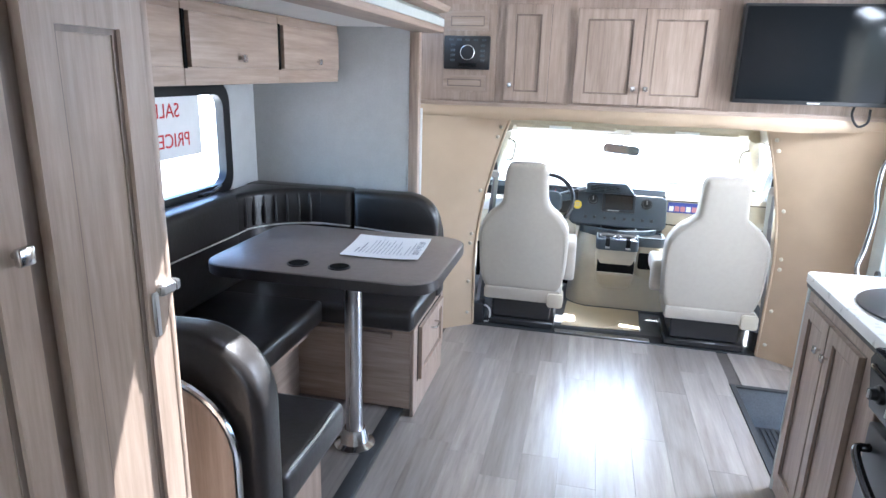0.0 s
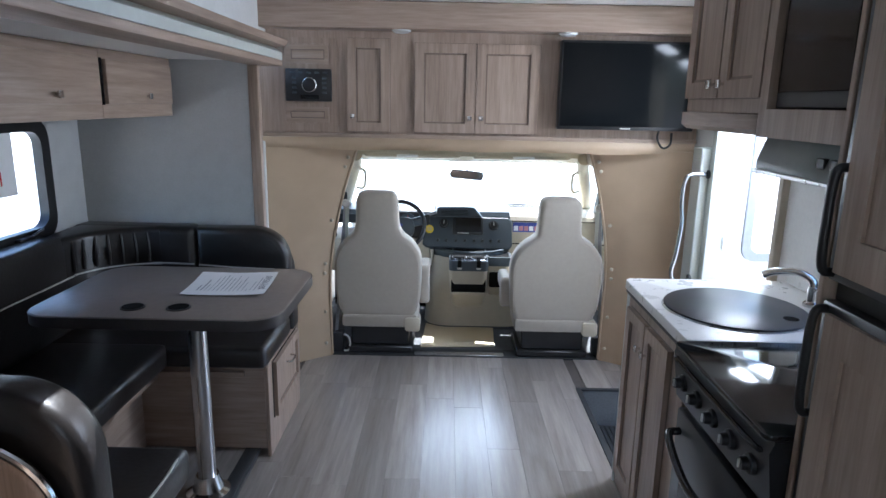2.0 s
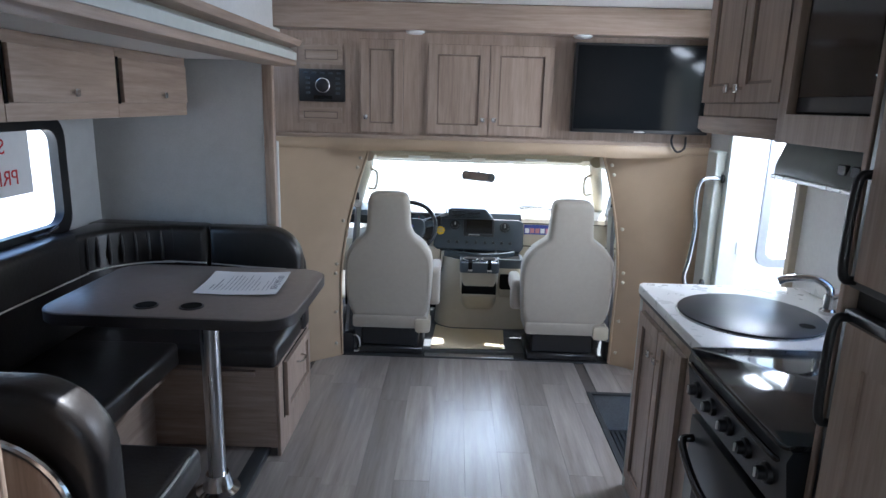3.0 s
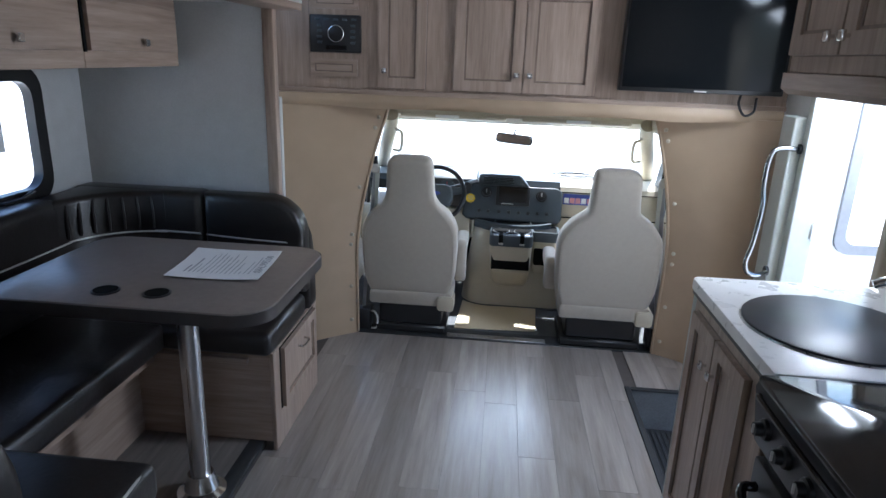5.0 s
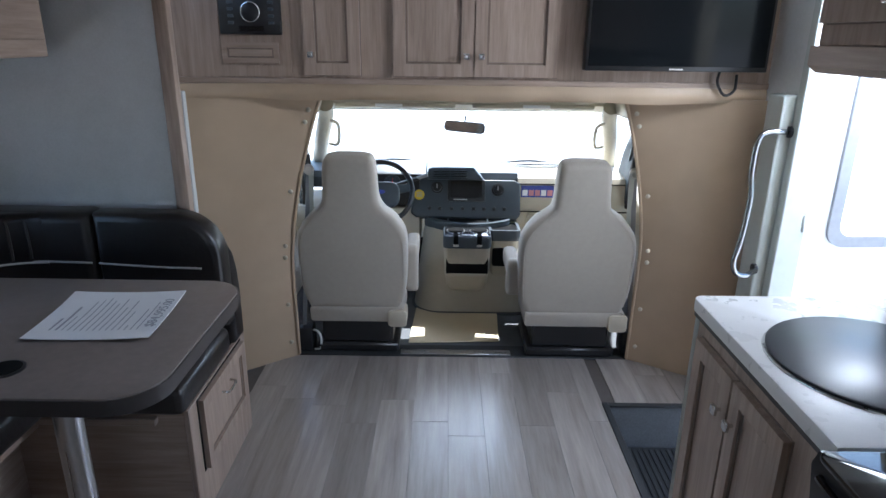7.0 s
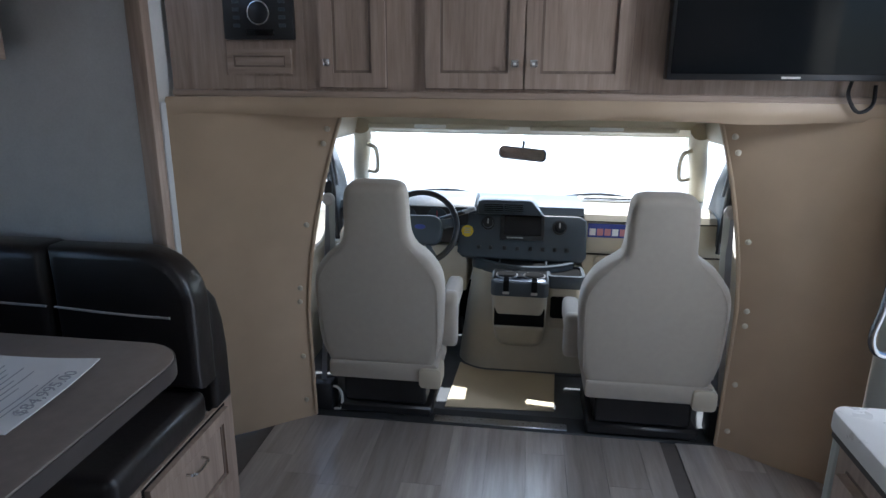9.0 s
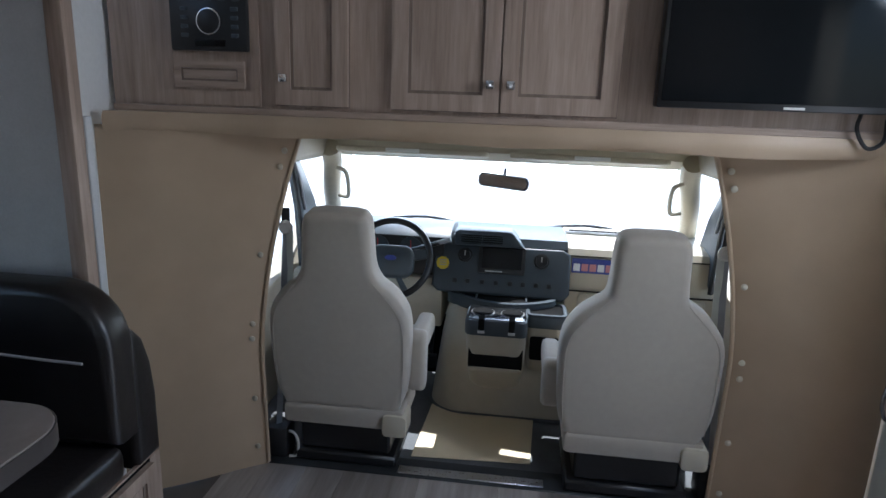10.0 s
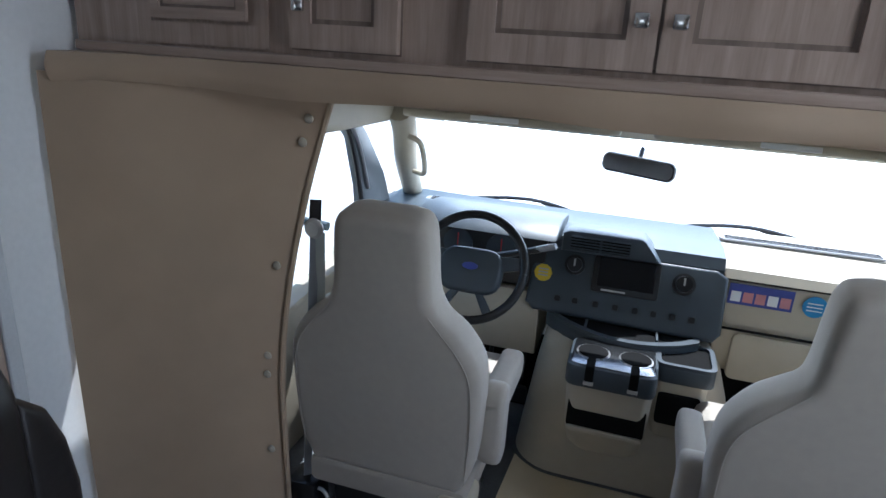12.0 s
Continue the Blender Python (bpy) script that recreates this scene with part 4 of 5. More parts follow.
def seat(cx, cy, w, arm_side, turn=0.0, low=0.0, lean=5.0, drop=0.03):
    th = thing("captain_chair", (cx, cy + 0.2, 0.0), "stone-grey cloth captain's chair on a black pedestal", "chair", "cab chairs")
    m = about((cx, cy, 0), 0, 0, turn)
    h = w / 2
    half = [(h - 0.045, 0.26), (h - 0.01, 0.36), (h, 0.50), (h, 0.62), (h - 0.015, 0.69), (h - 0.06, 0.755), (h - 0.105, 0.79), (0.140, 0.835), (0.130, 0.88), (0.125, 0.98), (0.119, 1.03), (0.101, 1.058), (0.06, 1.068)]
    half = [(u, v - (low if v > 0.8 else low * 0.5)) for u, v in half]
    half = [(p.x, p.y) for p in smooth_line([(u, v, 0) for u, v in half], 3)]
    full = half + [(-u, v) for u, v in reversed(half)]
    back = slab([(cx + u, v) for u, v in full], "y", cy, cy + 0.13, 0.045, 4)
    back = moved(back, m @ about((cx, cy, 0.28), lean, 0, 0))
    part("backrest", back, seat_cloth, th)
    part("back_seam", moved(tube(smooth_line([(cx - h + 0.03, cy + 0.004, 0.30), (cx - h + 0.02, cy, 0.5), (cx - h + 0.035, cy, 0.66), (cx - 0.13, cy + 0.002, 0.80)]), 0.0016, 6), m @ about((cx, cy, 0.28), lean, 0, 0)), seat_cloth, th)
    part("back_seam", moved(tube(smooth_line([(cx + h - 0.03, cy + 0.004, 0.30), (cx + h - 0.02, cy, 0.5), (cx + h - 0.035, cy, 0.66), (cx + 0.13, cy + 0.002, 0.80)]), 0.0016, 6), m @ about((cx, cy, 0.28), lean, 0, 0)), seat_cloth, th)
    part("seat_cushion", moved(cushion(cx - h + 0.015, cy + 0.10, 0.27, cx + h - 0.015, cy + 0.56, 0.43, 0.045), m), seat_cloth, th)
    part("skirt", moved(slab(rounded(cx - h + 0.04, 0.185, cx + h - 0.02, 0.27, 0.02), "y", cy + 0.0, cy + 0.30, 0.012), m), seat_cloth, th)
    part("pedestal", moved(merge(box(cx - h + 0.06, cy + 0.03, 0.004, cx + h - 0.05, cy + 0.38, 0.05, 0.01), box(cx - h + 0.09, cy + 0.05, 0.05, cx + h - 0.08, cy + 0.34, 0.19, 0.01)), m), black_plastic, th, "black metal pedestal")
    part("recliner_cover", moved(slab(rounded(cx + h - 0.10, 0.165, cx + h - 0.005, 0.255, 0.02), "y", cy - 0.012, cy + 0.1, 0.006), m), beige_plastic, th)
    ax = cx + arm_side * (h + 0.015)
    arm = slab(rounded(cy + 0.06, 0.32, cy + 0.155, 0.60 - drop, 0.045), "x", ax - 0.035, ax + 0.035, 0.02, 3)
    part("armrest", moved(arm, m), seat_cloth, th)
    part("armrest", moved(slab(rounded(cy + 0.06, 0.50 - drop, cy + 0.36, 0.595 - drop, 0.045), "x", ax - 0.033, ax + 0.033, 0.02, 3), m), seat_cloth, th)
    return th


seat(-0.178, 3.745, 0.535, 1, 0, 0.02, 6.0)
seat(0.916, 3.715, 0.56, -1, 0, 0.035, 5.0, 0.09)

# dashboard
FACE = about((0.4, 4.50, 0.77), -22, 0, 0)      # the lean of the middle panel
dash = thing("dashboard", (0.4, 4.6, 0.3), "charcoal and beige van dashboard", "dashboard")
part("top_pad", slab([(4.50, 0.77), (4.52, 0.805), (4.62, 0.815), (5.02, 0.775), (5.02, 0.70), (4.54, 0.70)], "x", -0.62, 0.70, 0.006), navy_plastic, dash)
part("passenger_top", slab([(4.50, 0.745), (4.52, 0.775), (4.62, 0.79), (5.02, 0.775), (5.02, 0.70), (4.52, 0.70)], "x", 0.701, 1.40, 0.006), beige_plastic, dash, "pale sunlit dash top")
part("passenger_panel", slab([(4.505, 0.42), (4.49, 0.56), (4.505, 0.744), (4.9, 0.744), (4.9, 0.42)], "x", 0.701, 1.40, 0.006), beige_plastic, dash)
gb_ = part("glove_box", slab(rounded(0.76, 0.40, 1.34, 0.57, 0.025), "y", 4.478, 4.50, 0.006), beige_plastic, dash)
part("latch", box(0.99, 4.470, 0.515, 1.09, 4.48, 0.54, 0.003), beige_plastic, gb_)
part("lower_dash", slab([(4.46, 0.36), (4.43, 0.55), (4.46, 0.60), (4.9, 0.60), (4.9, 0.36)], "x", -0.62, 0.12, 0.008), beige_plastic, dash)
part("middle_panel", moved(slab([(0.07, 0.565), (0.10, 0.54), (0.69, 0.53), (0.715, 0.56), (0.715, 0.745), (0.68, 0.768), (0.13, 0.768), (0.08, 0.75)], "y", 4.495, 4.60, 0.012, 3), FACE), navy_plastic, dash, "dark panel of controls")
part("column_panel", slab([(-0.40, 0.60), (0.17, 0.545), (0.17, 0.78), (-0.40, 0.80)], "y", 4.53, 4.60, 0.008), navy_plastic, dash)
part("cluster_hood", slab([(4.40, 0.815), (4.43, 0.84), (4.55, 0.86), (4.7, 0.84), (4.7, 0.79), (4.50, 0.79)], "x", -0.36, 0.16, 0.012), navy_plastic, dash)
cl = part("gauge_panel", slab(rounded(-0.33, 0.61, 0.12, 0.82, 0.05), "y", 4.47, 4.52, 0.01), black_plastic, dash)
for x in (-0.20, -0.04):
    part("gauge", lathe([(0.055, 0), (0.055, 0.008), (0.050, 0.009)], (x, 4.47, 0.74), TO_BACK), navy_plastic, cl)
    part("needle", box(x - 0.001, 4.458, 0.735, x + 0.002, 4.461, 0.78, 0), red_ink, cl)
vent = part("center_vent", slab([(0.17, 0.77), (0.50, 0.77), (0.445, 0.838), (0.43, 0.846), (0.19, 0.846), (0.17, 0.835)], "y", 4.46, 4.58, 0.01), navy_plastic, dash)
# dark plate behind the slats paints the shade inside the vent
part("vent_opening_shade", box(0.20, 4.456, 0.782, 0.395, 4.462, 0.826, 0.002), gap_shade, vent)
for k in range(5):
    part("slat", box(0.20, 4.451, 0.786 + k * 0.010, 0.395, 4.457, 0.790 + k * 0.010, 0.001), navy_plastic, vent)
part("vent_divider", box(0.297, 4.449, 0.782, 0.303, 4.456, 0.826, 0.001), navy_plastic, vent)
rad = part("head_unit", moved(slab(rounded(0.285, 0.635, 0.505, 0.762, 0.01), "y", 4.484, 4.50, 0.003), FACE), black_plastic, dash)
part("screen", moved(box(0.305, 4.4815, 0.657, 0.488, 4.485, 0.754, 0.001), FACE), black_gloss, rad)
part("badge", moved(box(0.32, 4.481, 0.642, 0.40, 4.4845, 0.648, 0), FACE), piping_grey, rad)
for x, z, r in ((0.222, 0.715, 0.035), (0.58, 0.705, 0.037)):
    kn = part("dial", moved(lathe([(r, 0), (r, 0.006), (r * 0.75, 0.008), (r * 0.7, 0.026)], (x, 4.495, z), TO_BACK), FACE), black_plastic, dash)
    part("pointer", moved(box(x - 0.003, 4.466, z - 0.005, x + 0.003, 4.470, z + 0.02, 0), FACE), piping_grey, kn)
for k, x in enumerate((0.18, 0.24, 0.31, 0.375, 0.44, 0.50, 0.56, 0.62)):
    part("switch", moved(slab(rounded(x - 0.010, 0.582, x + 0.010, 0.602, 0.004), "y", 4.490, 4.498, 0.002), FACE), black_plastic, dash)
tagp = thing("yellow_tag", (0.105, 4.52, 0.64), "small yellow warning tag on the dash", "tag")
part("tag", moved(lathe([(0.031, 0), (0.031, 0.002)], (0.118, 4.4945, 0.672), TO_BACK, 10), FACE), yellow, tagp)
part("print_line", moved(merge(*[box(0.102, 4.491, 0.661 + 0.011 * k, 0.135, 4.492, 0.665 + 0.011 * k, 0) for k in range(3)]), FACE), ink, tagp)
lab = thing("warning_label", (0.82, 4.49, 0.66), "blue airbag warning label with small pictures", "label")
part("sheet", slab(rect((0.722, 0.665, 0.915, 0.735)), "y", 4.4935, 4.4985), blue_label, lab)
for k in range(5):
    part("picture", box(0.730 + k * 0.037, 4.4925, 0.675, 0.76 + k * 0.037, 4.4945, 0.710, 0), pink_label if k in (1, 2, 4) else paper_white, lab)
rl = thing("round_sticker", (0.975, 4.49, 0.66), "round blue sticker with white print", "sticker")
part("disc", lathe([(0.036, 0), (0.036, 0.002)], (0.978, 4.496, 0.695), TO_BACK, 24), cyan_label, rl)
part("print_line", merge(*[box(0.955, 4.4925, 0.68 + 0.012 * k, 1.0, 4.4935, 0.684 + 0.012 * k, 0) for k in range(3)]), paper_white, rl)

for x0, x1 in ((-0.45, 0.12), (0.70, 1.25)):
    gr = part("defroster_grille", slab(rounded(x0, 4.80, x1, 4.86, 0.02), "z", 0.792, 0.7985, 0.002), grey_seal, dash)
    for k in range(3):
        # dark strips on the grille paint the shade within its slots
        part("slot", box(x0 + 0.02, 4.808 + k * 0.017, 0.798, x1 - 0.02, 4.816 + k * 0.017, 0.800, 0), gap_shade, gr)
part("glove_seam", box(0.705, 4.476, 0.578, 1.39, 4.484, 0.584, 0), gap_shade, dash)
part("panel_seam", box(0.705, 4.498, 0.742, 1.39, 4.503, 0.747, 0), gap_shade, dash)
# dark upright sheets paint the shade of the knee space
part("knee_shade", box(0.74, 4.60, 0.10, 1.36, 4.62, 0.42, 0.004), gap_shade, dash)
part("knee_shade", box(-0.60, 4.60, 0.05, 0.14, 4.62, 0.37, 0.004), gap_shade, dash)
for k, x in enumerate((-0.10, 0.03)):
    pd = part("pedal", moved(box(x, 4.50, 0.10, x + 0.07, 4.52, 0.20, 0.006), about((x, 4.5, 0.15), 25, 0, 0)), rubber, dash)
    part("pedal_arm", tube([(x + 0.035, 4.53, 0.17), (x + 0.035, 4.60, 0.34)], 0.010, 8), black_plastic, pd)

# steering wheel and column
whl = thing("steering_wheel", (-0.07, 4.2, 0.6), "charcoal four-spoke steering wheel", "steering wheel")
wm = Matrix.Translation((-0.085, 4.225, 0.748)) @ pose(0, 0, 0, -28, 0, 0) @ pose(0, 0, 0, 90, 0, 0)
part("rim", moved(tube([(0.174 * math.cos(2 * math.pi * k / 48), 0.174 * math.sin(2 * math.pi * k / 48), 0) for k in range(49)], 0.0145, 10), wm), black_plastic, whl)
hub = part("hub", moved(slab(rounded(-0.105, -0.085, 0.105, 0.062, 0.055), "z", -0.035, 0.012, 0.015, 3), wm), navy_plastic, whl)
part("emblem", moved(slab([(0.026 * math.cos(2 * math.pi * k / 20), 0.012 * math.sin(2 * math.pi * k / 20)) for k in range(20)], "z", 0.012, 0.016, 0.001), wm), blue_label, hub, "small blue oval emblem")
for s in (-1, 1):
    part("spoke", moved(slab([(s * 0.07, -0.01), (s * 0.172, 0.015), (s * 0.172, 0.05), (s * 0.07, 0.045)], "z", -0.022, 0.0, 0.004), wm), navy_plastic, whl)
    part("spoke", moved(slab([(s * 0.045, -0.07), (s * 0.10, -0.15), (s * 0.075, -0.165), (s * 0.02, -0.07)], "z", -0.022, 0.0, 0.004), wm), navy_plastic, whl)
part("column", tube([(-0.085, 4.27, 0.73), (-0.085, 4.50, 0.64)], 0.05, 14), navy_plastic, whl)
part("shift_lever", tube(smooth_line([(-0.05, 4.34, 0.75), (0.05, 4.31, 0.79), (0.12, 4.30, 0.815)]), 0.011, 8), black_plastic, whl)
part("shift_grip", tube([(0.11, 4.302, 0.812), (0.17, 4.29, 0.836)], 0.011, 10), grey_seal, whl)

# engine cover console with cup holders
con = thing("center_console", (0.43, 4.4, 0.0), "beige engine cover console with dark cup holder tray", "console")
cv = bmesh.new()
rings = []
for z, x0, x1, y0, r in ((0.01, 0.09, 0.83, 4.27, 0.16), (0.10, 0.10, 0.82, 4.28, 0.16), (0.22, 0.115, 0.80, 4.30, 0.15), (0.34, 0.13, 0.775, 4.32, 0.13), (0.43, 0.145, 0.745, 4.335, 0.11), (0.485, 0.155, 0.715, 4.345, 0.09), (0.51, 0.18, 0.69, 4.37, 0.06)):
    rings.append([cv.verts.new((u, v, z)) for u, v in rounded(x0, y0, x1, 4.95, r, 8)])
for a, b in zip(rings, rings[1:]):
    for k in range(len(a)):
        cv.faces.new((a[k], a[(k + 1) % len(a)], b[(k + 1) % len(a)], b[k]))
cv.faces.new(rings[-1])
part("cover", cv, beige_plastic, con)
part("cover_foot", slab(rounded(0.078, 4.258, 0.842, 4.95, 0.165, 8), "z", 0.001, 0.016, 0.006), carpet, con, "grey carpet skirt")


def waisted(levels, n=6):
    """A tub whose rounded outline (x0, x1, y0, y1, r) changes with the height z."""
    bm = bmesh.new()
    rows = [[bm.verts.new((u, v, z)) for u, v in rounded(x0, y0, x1, y1, r, n)] for z, x0, x1, y0, y1, r in levels]
    for p, q in zip(rows, rows[1:]):
        for k in range(len(p)):
            bm.faces.new((p[k], p[(k + 1) % len(p)], q[(k + 1) % len(p)], q[k]))
    bm.faces.new(rows[0]), bm.faces.new(rows[-1])
    return bm


bn = part("bin", waisted(((0.165, 0.33, 0.475, 4.25, 4.42, 0.05), (0.175, 0.305, 0.50, 4.215, 4.42, 0.05), (0.21, 0.285, 0.515, 4.185, 4.42, 0.045), (0.30, 0.272, 0.522, 4.155, 4.42, 0.035), (0.462, 0.265, 0.527, 4.14, 4.42, 0.03))), beige_plastic, con)
# dark slab on the bin front, painting the shade of its opening
part("bin_opening_shade", moved(slab(rounded(0.28, 0.300, 0.516, 0.40, 0.014), "y", 4.148, 4.18, 0.002), about((0.4, 4.15, 0.35), -6, 0, 0)), gap_shade, bn)
part("bin_lip", moved(slab(rounded(0.284, 0.288, 0.513, 0.306, 0.008), "y", 4.140, 4.165, 0.004), about((0.4, 4.15, 0.35), -6, 0, 0)), beige_plastic, bn)
side_bin = part("side_bin", waisted(((0.25, 0.545, 0.67, 4.28, 4.42, 0.03), (0.30, 0.535, 0.685, 4.26, 4.42, 0.03), (0.47, 0.53, 0.69, 4.25, 4.42, 0.03))), beige_plastic, con)
# pocket is not hollow: its inner shade is a dark slab
part("side_pocket_shade", slab(rounded(0.545, 0.315, 0.672, 0.425, 0.014), "y", 4.245, 4.29, 0.002), gap_shade, side_bin)


def tray_part(name, outline, inner, z0, z1, parent, label=""):
    """A shallow dish: a floor and a raised rim round it."""
    root = part(name, slab(outline, "z", z0, z1 - 0.012, 0.004), navy_plastic, parent, label)
    part("rim", ring_slab(outline, inner, "z", z1 - 0.012, z1), navy_plastic, root)
    # dish floor coloured near-black for the shade within the rim
    part("recess", slab(inner, "z", z1 - 0.0125, z1 - 0.0095), gap_shade, root)
    return root


bow = [(0.15 + 0.50 * k / 14, 4.43 - 0.12 * math.sin(math.pi * k / 14) ** 0.8 - 0.05 * k / 14) for k in range(15)]
bow_in = [(0.17 + 0.46 * k / 14, 4.445 - 0.115 * math.sin(math.pi * k / 14) ** 0.8 - 0.045 * k / 14) for k in range(15)]
tray = tray_part("tray", [*bow, (0.665, 4.47), (0.15, 4.48)], [*bow_in, (0.645, 4.455), (0.168, 4.465)], 0.50, 0.555, con)
for u in (0.29, 0.52):
    part("divider", box(u - 0.004, 4.34, 0.546, u + 0.004, 4.45, 0.556, 0.001), navy_plastic, tray)
tray_part("side_tray", rounded(0.522, 4.225, 0.70, 4.40, 0.03), rounded(0.537, 4.24, 0.685, 4.39, 0.02), 0.472, 0.535, con)
cup_t = part("cup_tray", slab(rounded(0.262, 4.105, 0.53, 4.31, 0.03), "z", 0.463, 0.535, 0.01), navy_plastic, con)
part("cup_plate", slab(rounded(0.272, 4.116, 0.52, 4.30, 0.026), "z", 0.535, 0.5385, 0.001), dark_chrome, cup_t, "grey satin top plate")
for x in (0.333, 0.462):
    # wells and notches are solid dark shapes that paint the shade of hollows
    part("cup_well_shade", lathe([(0.046, 0.0), (0.046, 0.0062)], (x, 4.205, 0.537), None, 24), gap_shade, cup_t)
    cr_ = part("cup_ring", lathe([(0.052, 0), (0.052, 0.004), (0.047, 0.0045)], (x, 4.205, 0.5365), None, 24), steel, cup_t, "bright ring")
    part("cup_notch_shade", box(x - 0.013, 4.100, 0.488, x + 0.013, 4.165, 0.5415, 0.003), gap_shade, cup_t)
    part("notch_foot", box(x - 0.015, 4.098, 0.478, x + 0.015, 4.108, 0.490, 0.002), piping_grey, cr_)

# cab shell: doors, pillars, windshield, roof lining
cabs = thing("cab_shell", (0.4, 4.4, 0.0), "beige lined van cab with a wide windshield", "cab", kind="structure")
for s, x in ((-1, -0.66), (1, 1.44)):
    part("door_panel", slab([(3.74, 0.0), (5.0, 0.0), (5.0, 0.78), (4.62, 0.70), (4.45, 0.58), (3.74, 0.52)], "x", x - s * 0.0, x + s * 0.07, 0.01), beige_plastic, cabs)
    part("door_top", slab([(3.74, 0.515), (4.45, 0.575), (4.62, 0.70), (4.62, 0.73), (4.45, 0.605), (3.74, 0.545)], "x", x - s * 0.02, x + s * 0.06, 0.008), beige_plastic, cabs)
    part("b_pillar", slab([(3.66, 0.0), (3.78, 0.0), (3.80, 0.60), (3.84, 1.30), (3.66, 1.30)], "x", x - s * 0.01, x + s * 0.06, 0.008), beige_plastic, cabs)
    wy = [(3.79, 0.56), (3.79, 0.92), (3.85, 1.05), (3.97, 1.135), (4.12, 1.165), (4.25, 1.16), (4.32, 1.10), (4.39, 0.92), (4.42, 0.76), (4.44, 0.62)]
    part("window_seal", tube(smooth_line([(x - s * 0.10, y, z) for y, z in wy]), 0.012, 8), black_plastic, cabs)
    part("door_header", slab([(3.70, 0.60), (3.785, 0.60), *wy[1:6], (4.36, 1.19), (4.36, 1.33), (3.70, 1.33)], "x", x - s * 0.09, x - s * 0.05), beige_plastic, cabs)
    part("mirror_sail", slab([(4.255, 1.16), (4.325, 1.10), (4.395, 0.92), (4.425, 0.76), (4.445, 0.62), (4.74, 0.72), (4.62, 0.93), (4.46, 1.10), (4.36, 1.185)], "x", x - s * 0.10, x - s * 0.07, 0.006), navy_plastic, cabs, "dark trim at the mirror")
    part("sail_rib", tube(smooth_line([(x - s * 0.105, 4.31, 1.15), (x - s * 0.105, 4.39, 1.05), (x - s * 0.105, 4.46, 0.90)]), 0.008, 8), grey_seal, cabs)
    part("a_pillar", tube(smooth_line([(x - s * 0.27, 4.33, 1.21), (x - s * 0.255, 4.42, 1.14), (x - s * 0.19, 4.62, 0.99), (x - s * 0.10, 4.95, 0.79)]), 0.044, 12), beige_plastic, cabs)
    part("grab_handle", tube(smooth_line([(x - s * 0.285, 4.38, 1.12), (x - s * 0.325, 4.40, 1.09), (x - s * 0.30, 4.52, 0.97), (x - s * 0.245, 4.56, 0.96)]), 0.010, 8), beige_plastic, cabs)
    part("side_glass", slab([(3.80, 0.54), (4.45, 0.59), (4.62, 0.72), (4.36, 1.16), (4.05, 1.17), (3.86, 1.0)], "x", x + s * 0.035, x + s * 0.04), green_glass, cabs).visible_shadow = False
    part("roof_side", slab([(3.66, 1.19), (4.0, 1.175), (4.40, 1.165), (4.40, 1.35), (3.66, 1.35)], "x", x - s * 0.25, x + s * 0.06, 0.03, 3), beige_plastic, cabs)
part("headliner", box(-0.72, 3.68, 1.318, 1.50, 4.45, 1.36, 0.01), beige_plastic, cabs)
part("windshield_header", slab([(4.36, 1.215), (4.47, 1.168), (4.49, 1.19), (4.45, 1.30), (4.36, 1.30)], "x", -0.62, 1.40, 0.01), beige_plastic, cabs)
wb = bmesh.new()
ws = [[wb.verts.new((0.39 + (1.01 - 0.10 * v) * (2 * u - 1), 5.03 - 0.56 * v - 0.16 * (2 * u - 1) ** 2 * (1 - 0.5 * v), 0.775 + 0.425 * v)) for u in [i / 16 for i in range(17)]] for v in [j / 6 for j in range(7)]]
for a, b in zip(ws, ws[1:]):
    for k in range(16):
        wb.faces.new((a[k], a[k + 1], b[k + 1], b[k]))
part("windshield", wb, green_glass, cabs).visible_shadow = False
for s in (-1, 1):
    vz = thing("sun_visor", (0.39 + s * 0.37, 4.2, 1.2), "beige padded sun visor folded up", "sun visor", "sun visors")
    part("pad", moved(slab(rounded(0.365 + s * 0.36 - 0.315, 4.13, 0.365 + s * 0.36 + 0.315, 4.31, 0.03, 6), "z", 1.196, 1.220, 0.009, 3), about((0.39, 4.31, 1.205), -7, 0, 0)), beige_plastic, vz)
    part("mirror_lid", moved(box(0.365 + s * 0.38 - 0.08, 4.127, 1.201, 0.365 + s * 0.38 + 0.06, 4.14, 1.216, 0.002), about((0.39, 4.31, 1.205), -7, 0, 0)), white_door, vz, "pale label panel")
rm = thing("rearview_mirror", (0.378, 4.55, 1.02), "black framed rear-view mirror on the windshield", "mirror")
mm = about((0.378, 4.56, 1.068), -8, 3, -14)
part("casing", moved(slab(rounded(0.255, 1.035, 0.50, 1.10, 0.025), "y", 4.555, 4.585, 0.008), mm), black_plastic, rm)
part("glass", moved(slab(rounded(0.262, 1.042, 0.493, 1.093, 0.02), "y", 4.5525, 4.556), mm), mirror_mat, rm, "mirror glass")
part("stalk", tube([(0.378, 4.58, 1.07), (0.385, 4.62, 1.12)], 0.008, 8), black_plastic, rm)
for s in (-1, 1):
    wiper = thing("wiper", (0.39 + s * 0.3, 5.02, 0.78), "black windshield wiper outside the glass", "wiper", "wipers")
    part("blade", tube(smooth_line([(0.39 + s * 0.45 - 0.36, 5.10, 0.73), (0.39 + s * 0.45, 5.11, 0.765), (0.39 + s * 0.45 + 0.30, 5.06, 0.735)]), 0.008, 6), black_plastic, wiper)
    part("arm", tube([(0.39 + s * 0.45 + 0.05, 5.12, 0.755), (0.39 + s * 0.45 + 0.30, 5.14, 0.71)], 0.007, 6), black_plastic, wiper)
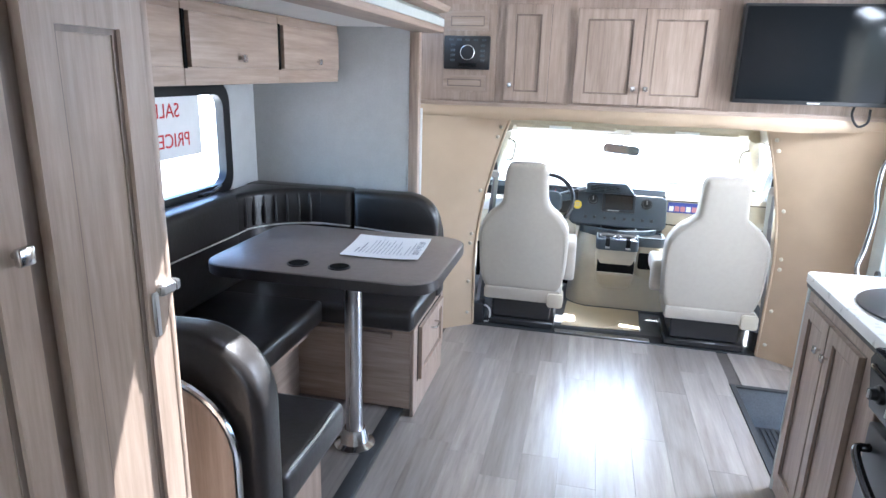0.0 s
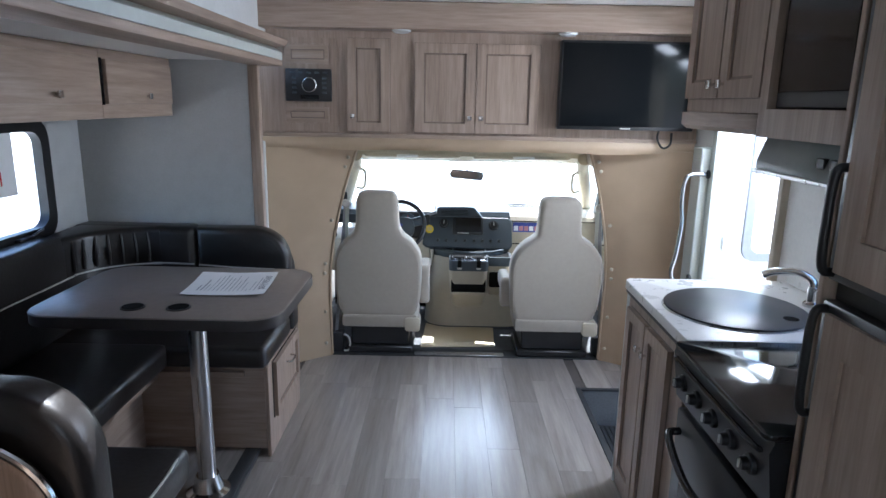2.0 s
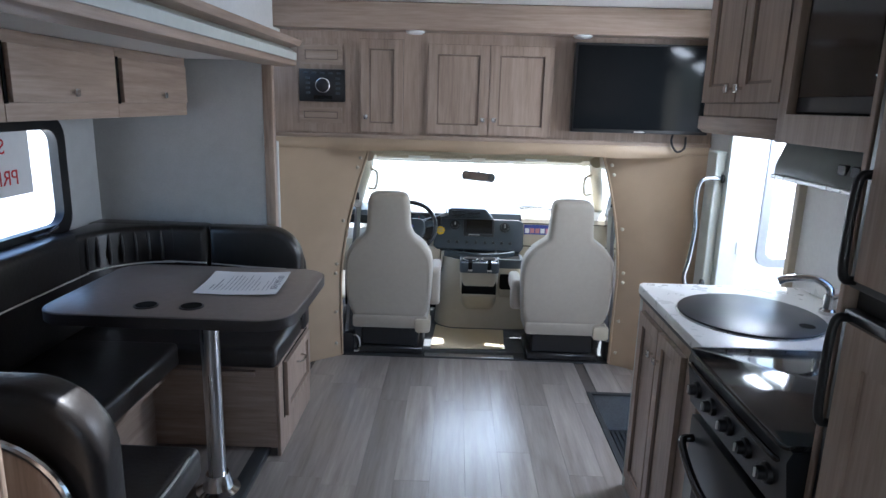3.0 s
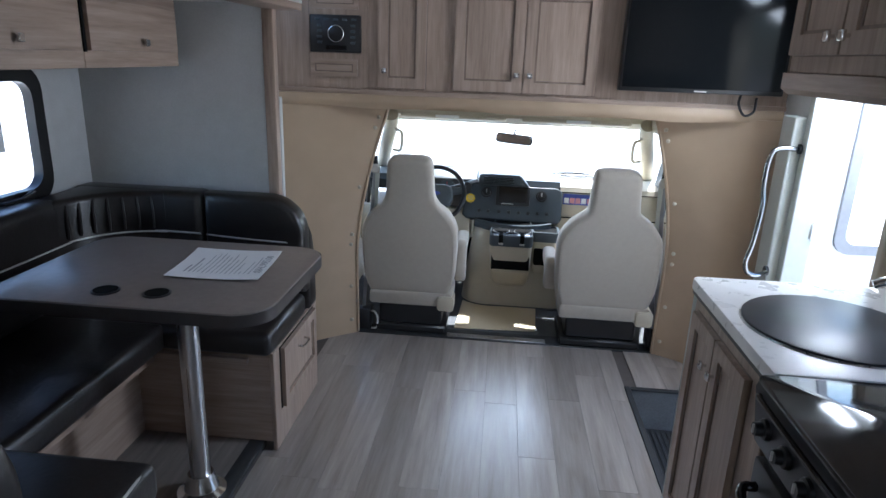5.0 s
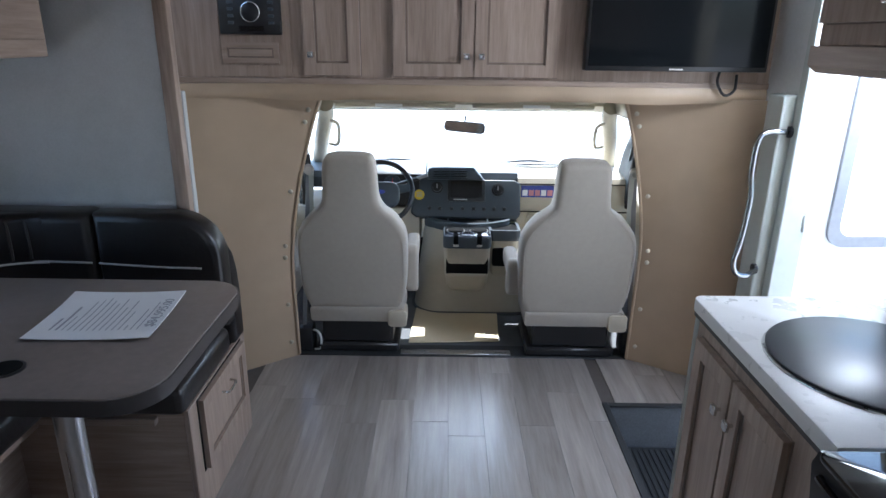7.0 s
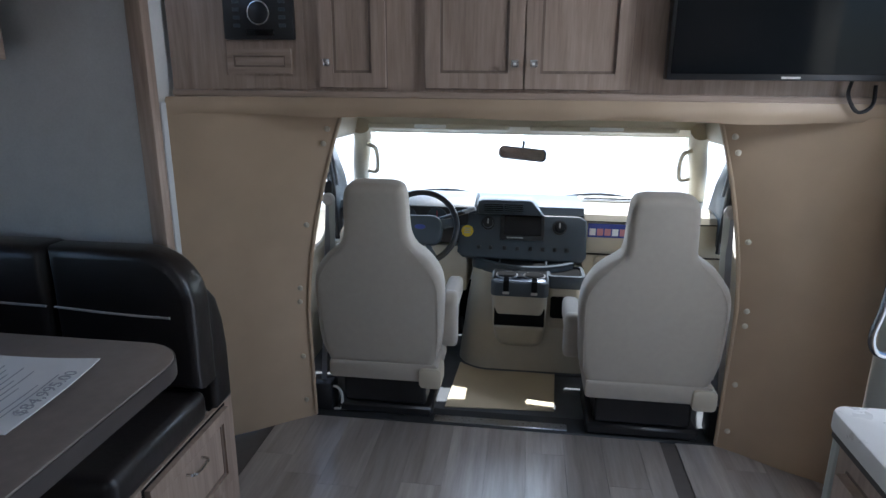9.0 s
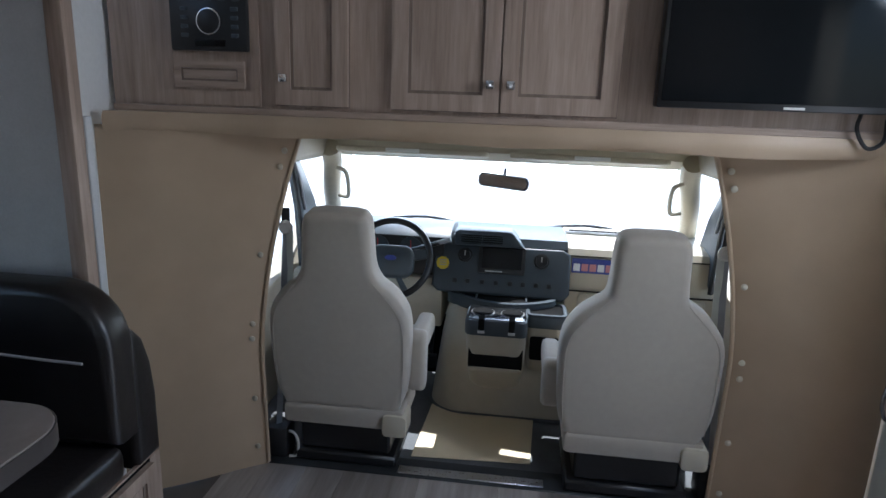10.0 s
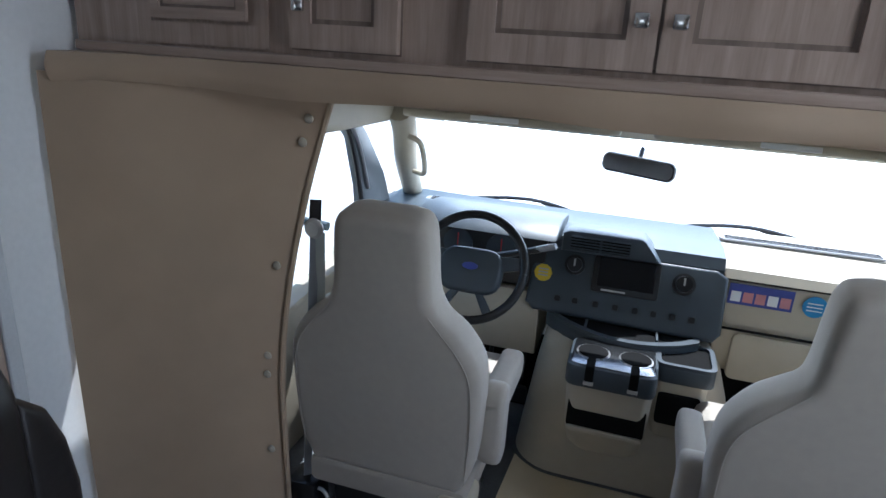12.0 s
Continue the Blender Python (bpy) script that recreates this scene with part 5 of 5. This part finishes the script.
hd = thing("engine_hood", (0.4, 5.5, -0.8), "white van hood in front of the windshield", "hood", kind="structure")
part("panel", slab([(5.06, 0.70), (5.3, 0.70), (5.9, 0.55), (6.05, 0.40), (6.05, -0.3), (5.06, -0.3)], "x", -0.55, 1.33, 0.06, 3), white_door, hd)
# side mirrors
for s, x in ((-1, -0.98), (1, 1.76)):
    sm = thing("side_mirror", (x, 4.35, 0.7), "black door mirror outside the cab window", "mirror", "door mirrors")
    part("housing", slab(rounded(x - 0.10, 0.62, x + 0.10, 0.90, 0.04), "y", 4.36, 4.45, 0.02), navy_plastic, sm)
    part("glass", slab(rounded(x - 0.085, 0.635, x + 0.085, 0.885, 0.03), "y", 4.355, 4.361), mirror_mat, sm)
    part("bracket", tube([(x - s * 0.28, 4.42, 0.74), (x, 4.42, 0.76)], 0.018, 8), navy_plastic, sm)
# seat belts
def strap(p, q, w=0.024):
    """A flat belt between two places."""
    p, q = Vector(p), Vector(q)
    m = look(p, q)
    n = (q - p).length
    return moved(box(-w / 2, -0.0015, -n, w / 2, 0.0015, 0, 0.0005), m)


for s, x in ((-1, -0.365), (1, 1.15)):
    belt = thing("seat_belt", (x + s * 0.09, 3.82, 0.0), "grey seat belt hanging from a silver guide", "seat belt", "seat belts")
    part("webbing", strap((x + s * 0.005, 3.725, 0.96), (x + s * 0.09, 3.815, 0.11)), grey_seal, belt)
    part("webbing", strap((x - s * 0.008, 3.73, 0.96), (x + s * 0.03, 3.80, 0.50)), alu, belt)
    part("guide", lathe([(0.020, -0.008), (0.026, 0), (0.026, 0.006), (0.018, 0.014)], (x, 3.715, 0.975), TO_BACK), piping_grey, belt, "silver belt guide")
    part("guide_strap", strap((x + s * 0.004, 3.725, 0.98), (x + s * 0.012, 3.745, 1.04), 0.03), black_plastic, belt)
    part("retractor", box(x + s * 0.09 - 0.05, 3.77, 0.004, x + s * 0.09 + 0.05, 3.87, 0.135, 0.012, 2), black_plastic, belt)
part_cord = thing("cord", (-0.42, 3.78, 0.0), "thin pale cord beside the driver's seat", "cord")
part("loop", tube(smooth_line([(-0.44, 3.80, 0.10), (-0.39, 3.79, 0.115), (-0.365, 3.785, 0.08), (-0.37, 3.78, 0.02), (-0.40, 3.78, 0.011)]), 0.006, 8), piping_grey, part_cord)

# ---- floor planks ----
floor = thing("floor", (0.3, 1.0, -0.006), "grey wood-look plank floor", "floor", kind="structure")
PW, PL = 0.152, 0.93
rng = random.Random(5)
shared = {}
x, col = -0.615, 0
while x < XR - 0.01:
    x1 = min(x + PW, XR)
    y = YB - rng.random() * PL
    while y < 3.735:
        a, b = max(y, YB), min(y + PL, 3.735)
        spans = [(a, b)]
        if x1 > 1.0:
            spans = [(p, q) for p, q in ((a, min(b, 2.46)), (max(a, 3.3), b)) if q - p > 0.02]
        if x < 1.0 < x1:
            spans = [(a, b)]
        for p, q in spans:
            if q - p < 0.02:
                continue
            hi = min(x1, 0.995) if x < 1.0 and q > 2.46 and p < 3.3 else x1
            key = (round(hi - x, 3), round(q - p, 3))
            if key not in shared:
                bm = box(0, 0, -0.004, key[0] - 0.0007, key[1] - 0.0007, 0.0, 0.0005)
                me = bpy.data.meshes.new("plank")
                bm.to_mesh(me), bm.free()
                me.materials.append(floor_wood)
                shared[key] = me
            pl = new("plank", shared[key])
            pl.parent = floor
            pl.matrix_parent_inverse = Matrix.Translation(-Vector(floor["base"]))
            pl.location = (x, p, 0.0)
        y += PL
    x, col = x1, col + 1
